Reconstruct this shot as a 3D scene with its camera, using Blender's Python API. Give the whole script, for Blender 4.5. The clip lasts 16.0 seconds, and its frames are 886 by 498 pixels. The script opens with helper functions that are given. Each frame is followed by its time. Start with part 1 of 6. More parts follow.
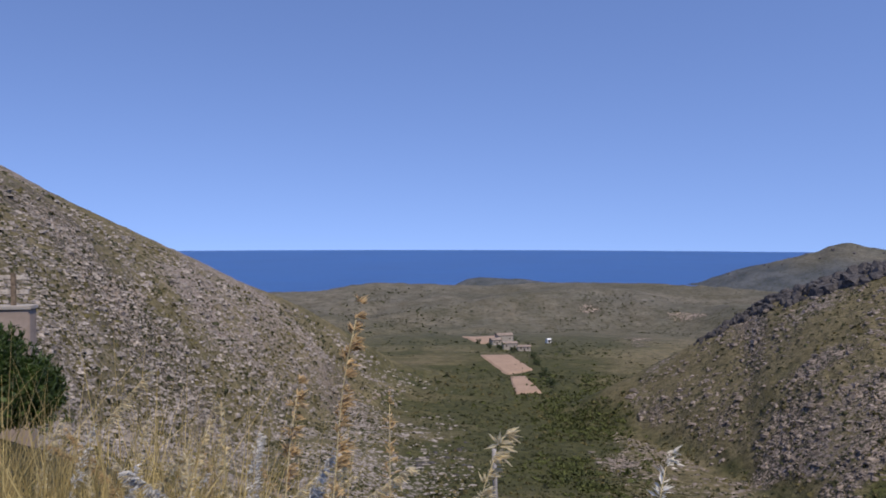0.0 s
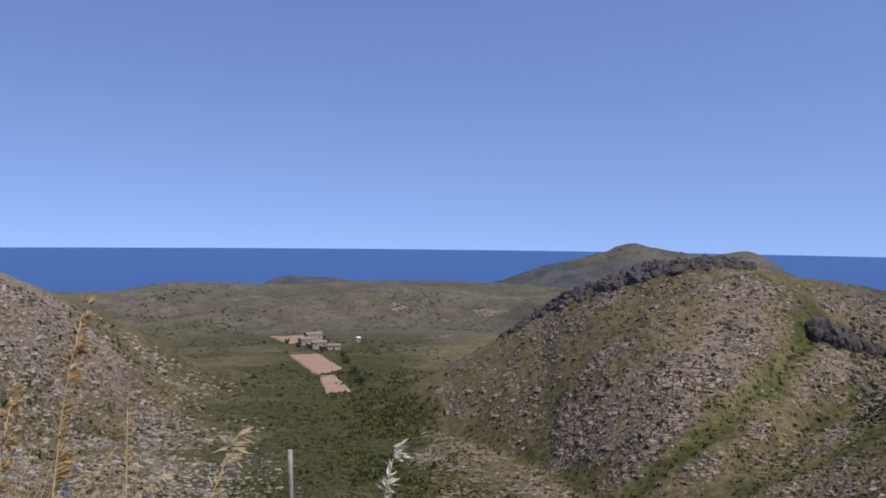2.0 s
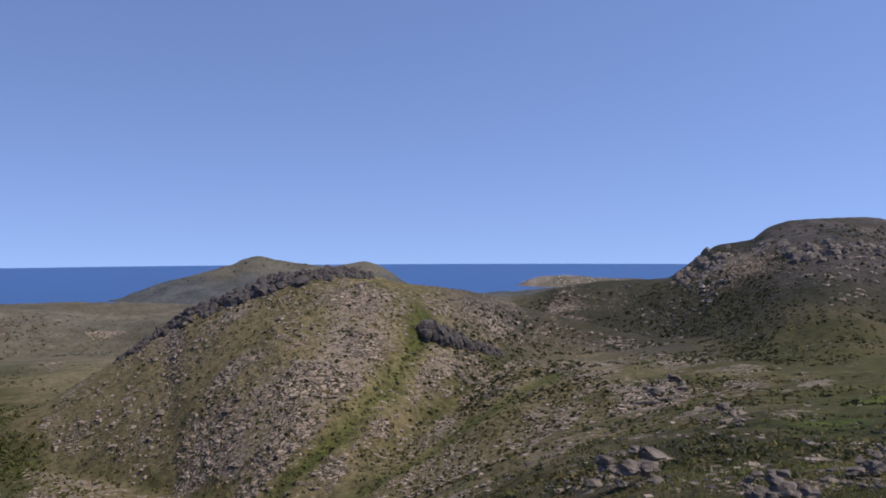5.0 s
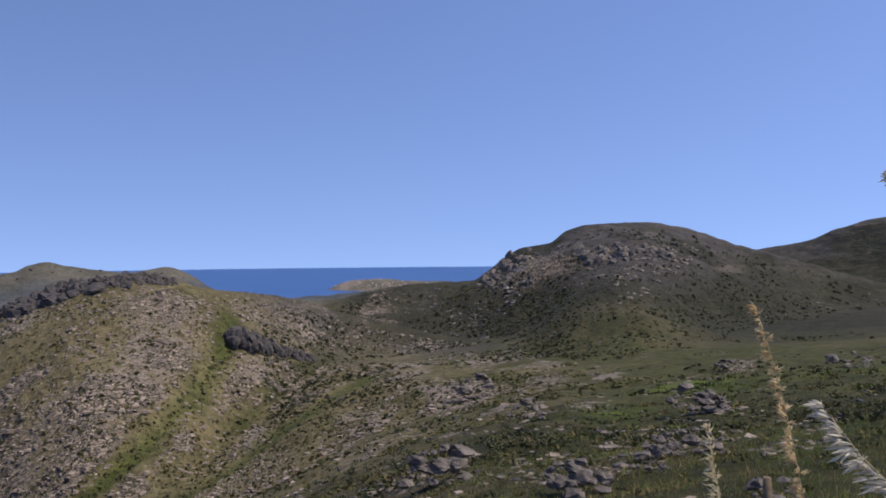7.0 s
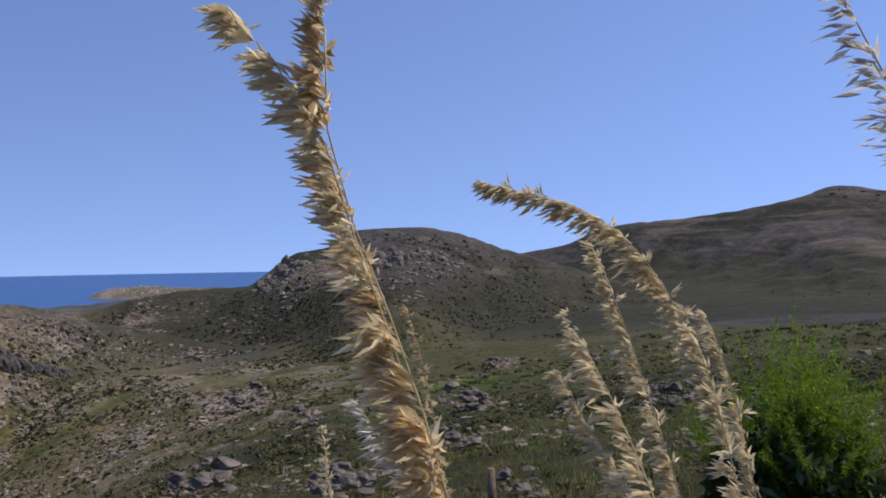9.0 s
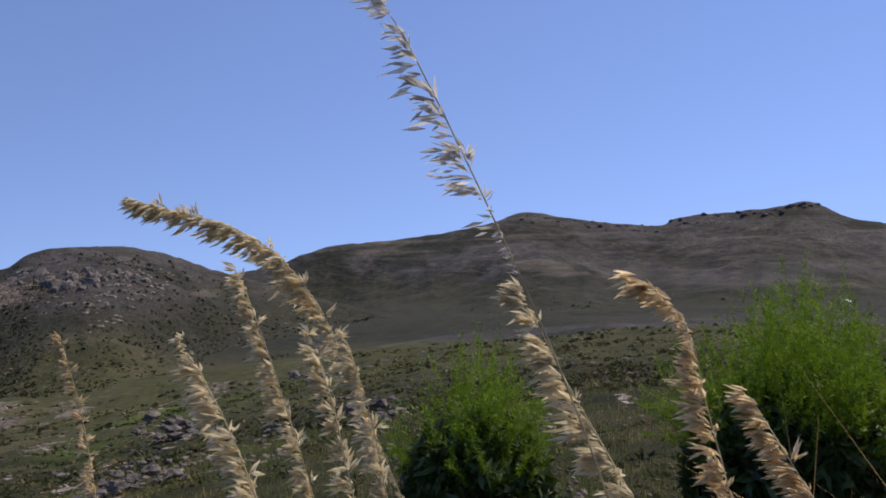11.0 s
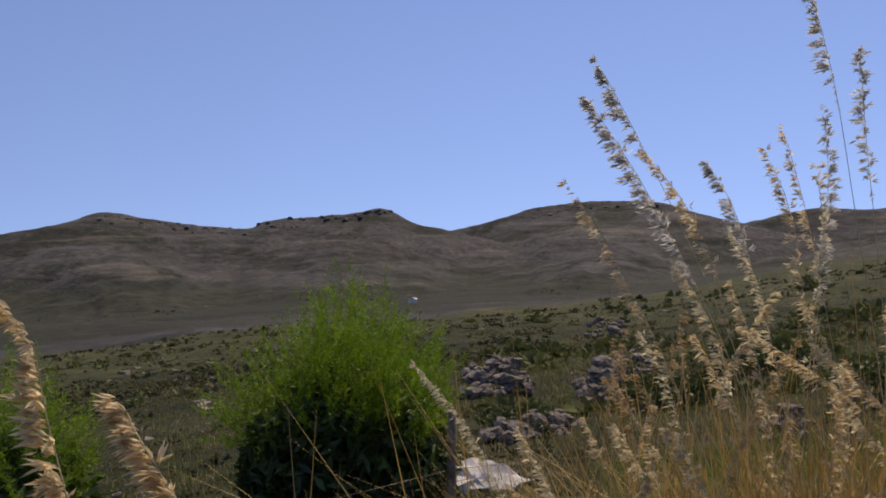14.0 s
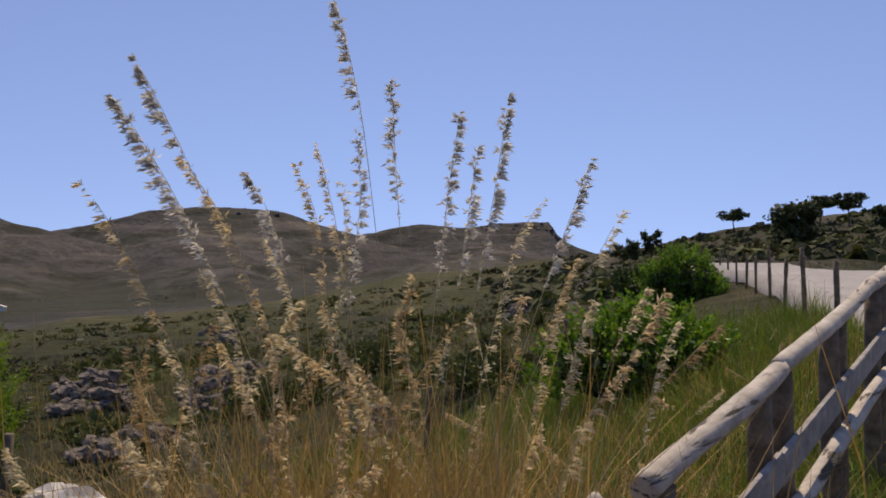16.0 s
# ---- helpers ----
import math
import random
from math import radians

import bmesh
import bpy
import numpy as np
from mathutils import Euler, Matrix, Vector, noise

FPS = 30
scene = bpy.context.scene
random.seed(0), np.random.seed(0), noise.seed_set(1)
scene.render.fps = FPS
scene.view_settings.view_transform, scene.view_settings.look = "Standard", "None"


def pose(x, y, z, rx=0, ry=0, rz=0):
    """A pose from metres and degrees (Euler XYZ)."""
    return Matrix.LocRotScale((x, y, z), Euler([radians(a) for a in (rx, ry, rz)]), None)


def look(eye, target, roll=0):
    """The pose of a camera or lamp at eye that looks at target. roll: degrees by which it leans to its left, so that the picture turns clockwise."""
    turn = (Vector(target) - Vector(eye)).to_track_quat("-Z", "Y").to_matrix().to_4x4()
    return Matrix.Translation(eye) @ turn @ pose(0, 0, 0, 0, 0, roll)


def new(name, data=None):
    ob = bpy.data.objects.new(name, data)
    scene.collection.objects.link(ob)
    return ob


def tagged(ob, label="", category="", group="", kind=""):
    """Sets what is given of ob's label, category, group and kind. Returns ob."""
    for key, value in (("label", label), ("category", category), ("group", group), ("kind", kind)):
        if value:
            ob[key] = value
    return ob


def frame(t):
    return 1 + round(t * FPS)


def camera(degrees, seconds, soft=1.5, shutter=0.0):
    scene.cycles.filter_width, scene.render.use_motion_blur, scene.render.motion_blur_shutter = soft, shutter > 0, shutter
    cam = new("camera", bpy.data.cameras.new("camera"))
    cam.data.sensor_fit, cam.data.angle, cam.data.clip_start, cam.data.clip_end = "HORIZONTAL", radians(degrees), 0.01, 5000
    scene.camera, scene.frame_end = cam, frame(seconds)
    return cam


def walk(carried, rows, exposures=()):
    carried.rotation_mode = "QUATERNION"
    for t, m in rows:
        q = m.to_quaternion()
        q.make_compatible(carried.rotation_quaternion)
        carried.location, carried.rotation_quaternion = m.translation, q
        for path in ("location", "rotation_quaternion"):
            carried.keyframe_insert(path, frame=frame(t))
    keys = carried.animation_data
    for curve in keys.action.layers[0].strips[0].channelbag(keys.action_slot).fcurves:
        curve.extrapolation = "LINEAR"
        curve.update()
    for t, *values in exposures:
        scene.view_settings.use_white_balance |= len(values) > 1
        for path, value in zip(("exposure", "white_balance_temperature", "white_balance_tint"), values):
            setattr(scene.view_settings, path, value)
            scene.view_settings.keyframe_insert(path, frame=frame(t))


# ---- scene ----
cam = camera(57.2, 16.0, 1.8)
REACH = 0.5  # the arm that holds the camera, turning about the body
PATH = (
    (0.0, -0.00, -1.33, -0.05),
    (0.5, -3.47, -1.59, 0.19),
    (1.0, -6.94, -1.41, 0.28),
    (1.5, -10.05, -1.23, -0.34),
    (2.0, -13.31, -1.36, -0.64),
    (2.5, -17.28, -1.98, -0.42),
    (3.0, -21.82, -2.23, -0.37),
    (3.5, -25.96, -1.88, -0.40),
    (4.0, -30.15, -1.56, -0.06),
    (4.5, -34.74, -0.84, 0.30),
    (5.0, -39.28, -0.35, 0.21),
    (7.5, -56.62, 0.10, 0.38),
    (8.0, -61.18, 0.42, 0.31),
    (8.5, -64.36, 0.07, 0.53),
    (11.0, -88.22, 1.28, 0.61),
    (11.5, -92.95, 0.90, 0.69),
    (12.0, -98.82, 1.40, 0.41),
    (12.5, -103.36, 1.56, 0.25),
    (13.0, -107.21, 1.27, 0.73),
    (13.5, -110.78, 1.55, 0.66),
    (14.0, -116.66, 1.05, 1.11),
    (14.5, -123.78, 1.41, 0.33),
    (15.0, -130.61, 1.87, 0.33),
    (15.5, -137.37, 1.69, -0.10),
    (16.0, -143.01, 1.38, -0.15),
)
SIDESTEP = {7.5: 0.2, 8.0: 0.29}  # a lean to the left, before the reeds come in


def stand(t, w, p, r):
    s = SIDESTEP.get(t, 0.0)
    return pose(REACH * math.sin(radians(-w)) - s * math.cos(radians(w)), REACH * math.cos(radians(w)) - s * math.sin(radians(w)), 1.55, 90 + p, r, w)


walk(cam, [(t, stand(t, w, p, r)) for t, w, p, r in PATH],
     ((0, 0.09, 6450, 14), (4, 0.11, 6900, 14), (8, 0.12, 6780, 13), (12, 0.0, 7080, 14), (16, -0.05, 8050, 14)))

# ---- light ----
SUN_AZ, SUN_EL = 146.0, 58.0
world = bpy.data.worlds.new("sky")
scene.world = world
world.use_nodes = True
wn, wl = world.node_tree.nodes, world.node_tree.links
wn.clear()
sky = wn.new("ShaderNodeTexSky")
sky.sky_type = "NISHITA"
sky.sun_disc = False
sky.sun_elevation = radians(SUN_EL)
sky.sun_rotation = radians(SUN_AZ)
sky.altitude, sky.air_density, sky.dust_density, sky.ozone_density = 300.0, 1.0, 0.0, 5.0
sky_co = wn.new("ShaderNodeTexCoord")
sky_up = wn.new("ShaderNodeVectorMath")
sky_up.operation = "ADD"
sky_up.inputs[1].default_value = (0, 0, 0.23)
sky_bg = wn.new("ShaderNodeBackground")
sky_bg.inputs["Strength"].default_value = 0.157
sky_out = wn.new("ShaderNodeOutputWorld")
wl.new(sky_co.outputs["Generated"], sky_up.inputs[0])
wl.new(sky_up.outputs[0], sky.inputs["Vector"])
sky_tint = wn.new("ShaderNodeMix")
sky_tint.data_type, sky_tint.blend_type = "RGBA", "MULTIPLY"
sky_tint.inputs["Factor"].default_value = 1.0
sky_tint.inputs["B"].default_value = (1.0, 0.94, 1.065, 1)
wl.new(sky.outputs[0], sky_tint.inputs["A"])
wl.new(sky_tint.outputs["Result"], sky_bg.inputs["Color"])
wl.new(sky_bg.outputs[0], sky_out.inputs["Surface"])
sun_data = bpy.data.lights.new("sun", "SUN")
sun_data.energy, sun_data.angle, sun_data.color = 3.7, radians(0.53), (1.0, 0.92, 0.79)
sun = new("sun", sun_data)
SUN_DIR = Vector((math.sin(radians(SUN_AZ)) * math.cos(radians(SUN_EL)), math.cos(radians(SUN_AZ)) * math.cos(radians(SUN_EL)), math.sin(radians(SUN_EL))))
sun.matrix_world = look(SUN_DIR * 60, (0, 0, 0))


# ---- small tools ----
def at(az, dist, z=0.0):
    """A place by compass bearing, distance and height."""
    return Vector((dist * math.sin(radians(az)), dist * math.cos(radians(az)), z))


def hashed(ix, iy, seed):
    h = (ix.astype(np.int64) * 374761393 + iy.astype(np.int64) * 668265263 + seed * 1442695041) & 0x7FFFFFFF
    h = ((h ^ (h >> 13)) * 1274126177) & 0x7FFFFFFF
    return ((h ^ (h >> 16)) & 0xFFFF) / 65535.0


def grain(x, y, seed=0):
    """Smooth value noise, 0 to 1."""
    x, y = np.asarray(x, float), np.asarray(y, float)
    ix, iy = np.floor(x), np.floor(y)
    u, v = x - ix, y - iy
    u, v = u * u * (3 - 2 * u), v * v * (3 - 2 * v)
    ix, iy = ix.astype(np.int64), iy.astype(np.int64)
    a = hashed(ix, iy, seed) * (1 - u) + hashed(ix + 1, iy, seed) * u
    b = hashed(ix, iy + 1, seed) * (1 - u) + hashed(ix + 1, iy + 1, seed) * u
    return a * (1 - v) + b * v


def rough(x, y, seed=0, octaves=4):
    """Fractal noise, about -1 to 1."""
    total, amp, f = 0.0, 0.5, 1.0
    for k in range(octaves):
        total = total + amp * (2 * grain(x * f, y * f, seed + 17 * k) - 1)
        amp, f = amp * 0.5, f * 2.03
    return total


def radial(x, y, seed=0, across=0.06, along=0.10, octaves=3):
    """Patches whose size grows with the distance from the viewpoint."""
    r = np.maximum(np.hypot(x, y), 0.3)
    return rough(np.arctan2(x, y) / across + 90, np.log(r) / along + 90, seed, octaves)


def sstep(a, b, x):
    t = np.clip((x - a) / (b - a), 0, 1)
    return t * t * (3 - 2 * t)


def smax(a, b, k):
    h = np.maximum(k - np.abs(a - b), 0) / k
    return np.maximum(a, b) + h * h * k * 0.25


# ---- the lie of the land: bearing, then heights at 12, 60, 160, 300, 600 and 1200 m ----
LAND = []


def lie(*row):
    LAND.append(row)


lie(-60, 0.5, 3, 10, 20, 10, -20)
lie(-30, -0.9, -13, -22, -32, -60, -126)
lie(-15, -2.4, -21, -44, -60, -77, -126)
lie(-4, -3.6, -23, -52, -66, -77, -126)
lie(12, -4.2, -22, -55, -70, -76, -126)
lie(24, -4.2, -21, -55, -76, -78, -126)
lie(36, -4.0, -19, -48, -57, -76, -126)
lie(46, -3.6, -14.5, -37, -41, -62, -126)
lie(58, -3.2, -10.8, -27, -37.5, -53, -126)
lie(74, -2.6, -8.4, -21, -33, -43, -90)
lie(92, -2.2, -5.6, -12.5, -21, -32, -30)
lie(112, -1.9, -3.2, -9.5, -18, -26, -25)
lie(130, -1.5, -2.4, -6, -12, -20, -20)
lie(141, -1.1, -0.8, -1, -2, -6, -10)
lie(152, -0.5, 0.6, 2.0, 3, 2, 0)
lie(162, 0.45, 2.2, 4.0, 6, 5, 3)
lie(172, 0.78, 2.8, 6, 8, 8, 5)
lie(300, 0.4, 3, 10, 20, 10, -20)
# ---- ridges: nodes of bearing, distance and angle of height; then the slopes before and behind ----
RIDGES = []


def ridge(nodes, front, back, hollow=False):
    RIDGES.append((nodes, front, back, hollow))


# the stony hill
ridge(((-60, 240, 9), (-40, 240, 7.6), (-28.6, 260, 4.05), (-26.1, 262, 2.6), (-23.8, 270, 1.4), (-20.4, 285, -0.3), (-17.2, 300, -1.85),
       (-14.2, 315, -3.4), (-12.3, 330, -4.2), (-9.7, 350, -5.4), (-7.3, 370, -6.8), (-3, 400, -9.3), (3, 430, -11.6)), 0.22, 0.35)
# the low coastal ridge
ridge(((-20, 850, -4.6), (-12, 850, -4.27), (-8.9, 850, -4.24), (-6.5, 860, -3.86), (-4.9, 870, -3.67), (-1, 880, -3.78), (3, 900, -3.88), (7, 920, -3.66),
       (12.4, 930, -3.58), (16.2, 930, -3.64), (20.8, 900, -3.87), (30, 850, -4.3), (36, 800, -4.2), (40, 750, -3.6), (44, 750, -3.62), (48, 750, -3.3),
       (54, 720, -3.4), (60, 700, -4)), 0.1, 0.3)
# the middle hill
ridge(((10, 335, -11.5), (14, 332, -9.4), (17.5, 330, -7.3), (20.3, 330, -5.45), (21.8, 325, -4.45), (23.8, 320, -3.73), (26.2, 315, -2.84),
       (29, 310, -2.1), (31.8, 310, -1.67), (34.1, 310, -2.04), (36.5, 320, -2.72), (39.5, 335, -3.05), (42.2, 350, -3.5), (45, 360, -4.4), (50, 370, -5.6),
       (57, 380, -7.5)), 0.34, 0.45)
# the dome
ridge(((42, 520, -4.6), (47.7, 520, -2.97), (50.9, 530, -2.52), (54.5, 540, -2.44), (55.6, 545, -1.77), (56.9, 550, -0.74), (58.1, 550, -0.07),
       (60, 555, 0.2), (61.2, 560, 1.1), (62.6, 560, 1.49), (66.7, 565, 1.6), (69, 570, 1.22), (70.9, 580, 0.62), (72.4, 590, 0.03), (73.9, 600, -0.35),
       (78, 620, -1.6), (84, 640, -3.2)), 0.3, 0.4, True)
# the long mountain
ridge(((66, 1250, -2), (73.9, 1250, -0.22), (76.7, 1250, 0.26), (78.5, 1240, 1.02), (80.4, 1230, 1.58), (84.9, 1220, 1.95), (88.9, 1200, 2.5),
       (91.7, 1200, 3.07), (94.3, 1200, 3.8), (96.8, 1200, 3.36), (99.9, 1200, 2.93), (103.3, 1200, 2.66), (104.4, 1200, 3.18), (110.8, 1200, 3.72),
       (112.2, 1200, 4.05), (113.2, 1200, 3.7), (114.9, 1200, 2.82), (117.3, 1190, 2.3), (121, 1180, 1.4), (126, 1150, 0.4)), 0.34, 0.3, True)
# the broad mountain
ridge(((108, 1500, 0.5), (114, 1480, 1.9), (117.3, 1450, 2.35), (120.5, 1400, 3.05), (123.6, 1380, 3.9), (127.2, 1380, 4.12), (131.6, 1380, 3.9),
       (134.7, 1380, 2.92), (137.3, 1400, 2.2), (141, 1420, 1.2), (146, 1450, 0.2)), 0.34, 0.3, True)
# the table mountain
ridge(((130, 1650, 1), (134, 1650, 1.8), (137.3, 1620, 2.36), (139.2, 1600, 2.77), (141.4, 1600, 3.1), (144.6, 1600, 2.9), (147, 1600, 3.2),
       (150.4, 1600, 3.3), (151, 1600, 2.4), (151.9, 1600, 1.75), (153.5, 1600, 1.1), (158, 1600, 0)), 0.34, 0.3, True)
# the pine hill
ridge(((138, 165, -1.4), (146, 165, -0.2), (150.3, 155, 0.75), (155.4, 145, 1.2), (159.2, 135, 2.0), (162.4, 130, 2.7), (165.5, 130, 3.05),
       (168.5, 130, 3.5), (176, 130, 3.9), (200, 150, 6), (300, 220, 6)), 0.14, 0.2)
# the cape
ridge(((14, 1900, -3.9), (17.1, 1900, -3.55), (18.7, 1900, -2.99), (20.2, 1900, -2.47), (22.6, 1900, -1.9), (24.6, 1900, -1.33), (26.4, 1900, -0.66),
       (27.8, 1900, -0.99), (29.8, 1900, -1.37), (31.4, 1900, -1.56), (32.6, 1900, -1.31), (33.9, 1900, -1.06), (34.9, 1900, -1.44), (36.5, 1900, -2.52),
       (37.6, 1900, -3.1), (40, 1900, -4)), 0.3, 0.3)
# the point
ridge(((0, 1500, -4.9), (1.2, 1500, -3.55), (2.6, 1500, -3.24), (4.6, 1500, -3.32), (7, 1500, -3.53), (9, 1500, -3.9), (12, 1500, -4.9)), 0.2, 0.3)
# the dark shore
ridge(((38, 1700, -4.1), (41, 1700, -3.5), (43, 1700, -3.33), (46, 1700, -3.12), (48, 1700, -2.95), (51, 1700, -3.0), (55, 1700, -3.3), (62, 1700, -4.2)), 0.2, 0.3)
# the town's headland
ridge(((43, 2400, -3.1), (44.5, 2400, -2.83), (45.3, 2400, -2.4), (46.3, 2400, -2.16), (48.2, 2400, -2.11), (50.1, 2400, -2.31), (52.4, 2400, -2.41),
       (54.7, 2400, -2.43), (60, 2400, -2.6), (68, 2400, -3)), 0.25, 0.3)
SEA = -118.5
EYE = 1.55


def smooth_between(x, xs, ys):
    """Monotone cubic through the nodes."""
    xs, ys = np.asarray(xs, float), np.asarray(ys, float)
    d = np.diff(ys) / np.diff(xs)
    m = np.concatenate(([d[0]], np.where(d[1:] * d[:-1] > 0, 2 * d[1:] * d[:-1] / (d[1:] + d[:-1] + 1e-12), 0), [d[-1]]))
    i = np.clip(np.searchsorted(xs, x) - 1, 0, len(xs) - 2)
    h = xs[i + 1] - xs[i]
    t = np.clip((x - xs[i]) / h, 0, 1)
    return ((2 * t ** 3 - 3 * t * t + 1) * ys[i] + (t ** 3 - 2 * t * t + t) * h * m[i] + (3 * t * t - 2 * t ** 3) * ys[i + 1] + (t ** 3 - t * t) * h * m[i + 1])


LAND_T = np.array(LAND, float)


def base_height(x, y):
    """The ground before the ridges rise from it."""
    x, y = np.asarray(x, float), np.asarray(y, float)
    r = np.maximum(np.hypot(x, y), 0.3)
    az = (np.degrees(np.arctan2(x, y)) + 60) % 360 - 60
    cols = [smooth_between(az, LAND_T[:, 0], LAND_T[:, k]) for k in range(1, 7)]
    stops = np.log([2.2, 12, 60, 160, 300, 600, 1200])
    cols = [np.zeros_like(az)] + cols
    lr = np.log(r)
    z = np.where(lr >= stops[-1], cols[-1], 0.0)
    for k in range(6):
        t = np.clip((lr - stops[k]) / (stops[k + 1] - stops[k]), 0, 1)
        # heights run straight in distance, not in its logarithm
        q = (np.exp(stops[k] + t * (stops[k + 1] - stops[k])) - np.exp(stops[k])) / (np.exp(stops[k + 1]) - np.exp(stops[k]))
        z = np.where((lr >= stops[k]) & (lr < stops[k + 1]), cols[k] * (1 - q) + cols[k + 1] * q, z)
    z = z + np.minimum(0.014 * r, 2.5) * radial(x, y, 3, 0.16, 0.2, 4) * sstep(4, 16, r)
    return z


GULLIES = []  # lines of places, half width and depth


def from_line(x, y, line):
    """The distance from a line of places."""
    best = np.full(np.shape(x), 1e9)
    for (ax, ay), (bx, by) in zip(line, line[1:]):
        dx, dy = bx - ax, by - ay
        t = np.clip(((x - ax) * dx + (y - ay) * dy) / (dx * dx + dy * dy), 0, 1)
        best = np.minimum(best, np.hypot(x - ax - t * dx, y - ay - t * dy))
    return best


def gully_share(x, y):
    """How far a place lies in one of the grassy gullies, 0 to 1."""
    m = np.zeros(np.shape(x))
    for line, wide, _ in GULLIES:
        m = np.maximum(m, np.exp(-(from_line(x, y, line) / wide) ** 2))
    return m


def steps(q):
    """Treads and risers of bedded rock, one to a unit."""
    t = q - np.floor(q)
    return t ** 3 - t


def height(x, y):
    """The ground's height at a place."""
    x, y = np.asarray(x, float), np.asarray(y, float)
    r = np.maximum(np.hypot(x, y), 0.3)
    az = (np.degrees(np.arctan2(x, y)) + 60) % 360 - 60
    z = base_height(x, y)
    for k, (nodes, front, back, hollow) in enumerate(RIDGES):
        a, d, e = (np.array(c, float) for c in zip(*nodes))
        dist = smooth_between(az, a, d)
        lift = smooth_between(az, a, e)
        even = sum(smooth_between(az + w, a, e) for w in (-3.6, -2.4, -1.2, 0, 1.2, 2.4, 3.6)) / 7
        lift = even + (lift - even) * np.exp(-np.abs(dist - r) / (0.06 * dist))
        outside = np.maximum(a[0] - az, 0) + np.maximum(az - a[-1], 0)
        lift = np.maximum(lift - 0.8 * outside, -35)
        gap = dist - r
        ahead = gap.clip(0, None)
        top = EYE + dist * np.tan(np.radians(lift)) + 0.0014 * dist * rough(az * 1.7, dist * 0.01 + k, 40 + k, 4) * np.exp(-np.abs(gap) / (0.03 * dist))
        wide = 0.13 * dist + 14
        fold = rough(x / wide + k, y / wide, 9 + k, 6)
        ledge = rough((x + y) / wide * 0.7, (z - 8 * fold) / 9.0 + k, 60 + k, 3)
        fall = np.sqrt(ahead * ahead + (0.02 * dist) ** 2) - 0.02 * dist
        if hollow:
            reach = 0.22 * dist
            fall = reach * (1 - np.exp(-fall / reach)) + 0.14 * fall
        zf = top - front * fall + np.minimum(ahead * 0.16, 0.022 * dist) * fold + np.minimum(ahead * 0.04, 0.004 * dist) * ledge
        if k in (0, 2, 3):
            bed = (0.006 + 0.004 * (k == 2)) * dist
            along = dist * np.radians(az)
            zf = zf + 0.5 * bed * steps((zf + 0.3 * along + 0.8 * bed * fold + 2.2 * bed * rough(x / 23, y / 23, 77 + k, 3)) / bed) * sstep(0.015 * dist, 0.05 * dist, ahead)
        if k in (4, 5, 6):
            bed = 15.0
            zf = zf + 0.75 * bed * steps((zf + 10 * fold + 9 * rough(x / 160, y / 160, 87 + k, 3)) / bed) * sstep(10, 40, ahead) * (0.25 + 0.75 * sstep(330, 120, ahead))
            zf = zf - 9 * np.abs(rough(az / 3.2 + k, ahead / 900, 97 + k, 3)) * sstep(20, 200, ahead)
        zb = top + back * gap
        zk = np.where(gap > 0, zf, zb)
        z = smax(z, zk, (0.02 * r).clip(0.4, 9))
    near = sstep(30, 60, r) * sstep(330, 240, r) * sstep(30, 44, az) * sstep(118, 100, az)
    bed = 0.5 + 0.006 * r
    z = z + near * sstep(-0.1, 0.25, radial(x, y, 36, 0.06, 0.14, 3)) * 0.75 * bed * steps((z + 0.12 * x + 3 * bed * radial(x, y, 78, 0.12, 0.16, 3)) / bed)
    for line, wide, deep in GULLIES:
        z = z - deep * np.exp(-(from_line(x, y, line) / wide) ** 2)
    z = z + sstep(3, 8, r) * (0.05 * rough(x * 1.1, y * 1.1, 5, 4) + 0.10 * rough(x * 0.35, y * 0.35, 6, 3)) * np.exp(-r / 150)
    return z


def ground_at(az, dist):
    p = at(az, dist)
    p.z = float(height(p.x, p.y))
    return p


def sight(az, el, near=8.0, far=1500.0):
    """Where a line of sight at this bearing and angle first meets the ground."""
    r = np.exp(np.linspace(math.log(near), math.log(far), 420))
    a = radians(az)
    z = height(r * math.sin(a), r * math.cos(a))
    hit = np.nonzero(z >= EYE + r * math.tan(radians(el)))[0]
    i = hit[0] if len(hit) else len(r) - 1
    return Vector((r[i] * math.sin(a), r[i] * math.cos(a), float(z[i])))


def sights(az, el, near=8.0, far=1100.0):
    """The same for many lines of sight at once; those that miss are left out."""
    r = np.exp(np.linspace(math.log(near), math.log(far), 260))[None]
    a, e = np.radians(np.asarray(az))[:, None], np.radians(np.asarray(el))[:, None]
    z = height(r * np.sin(a), r * np.cos(a))
    over = z >= EYE + r * np.tan(e)
    i, ok = over.argmax(1), over.any(1)
    k = np.arange(len(i))
    rr = r[0][i]
    return np.stack((rr * np.sin(a[:, 0]), rr * np.cos(a[:, 0]), z[k, i]), -1)[ok]


# ---- grassy gullies, bare slabs and fresh pasture, by bearing and angle of sight ----
def gully(points, wide, deep):
    GULLIES.append(([tuple(sight(*p, near=60.0))[:2] for p in points], wide, deep))


PATCHES = {"slab": [], "fresh": [], "turf": []}


def patch(kind, az, el, wide, tall, weight=1.0):
    """A patch of bare slabs, fresh green or olive turf on the slope that this line of sight meets."""
    r, lo, hi = (np.hypot(*tuple(sight(az, e, near=20.0))[:2]) for e in (el, el - tall, el + tall))
    PATCHES[kind].append((az, r, wide, float(np.clip((hi - lo) / 2, 0.02 * r, 0.14 * r)), weight))


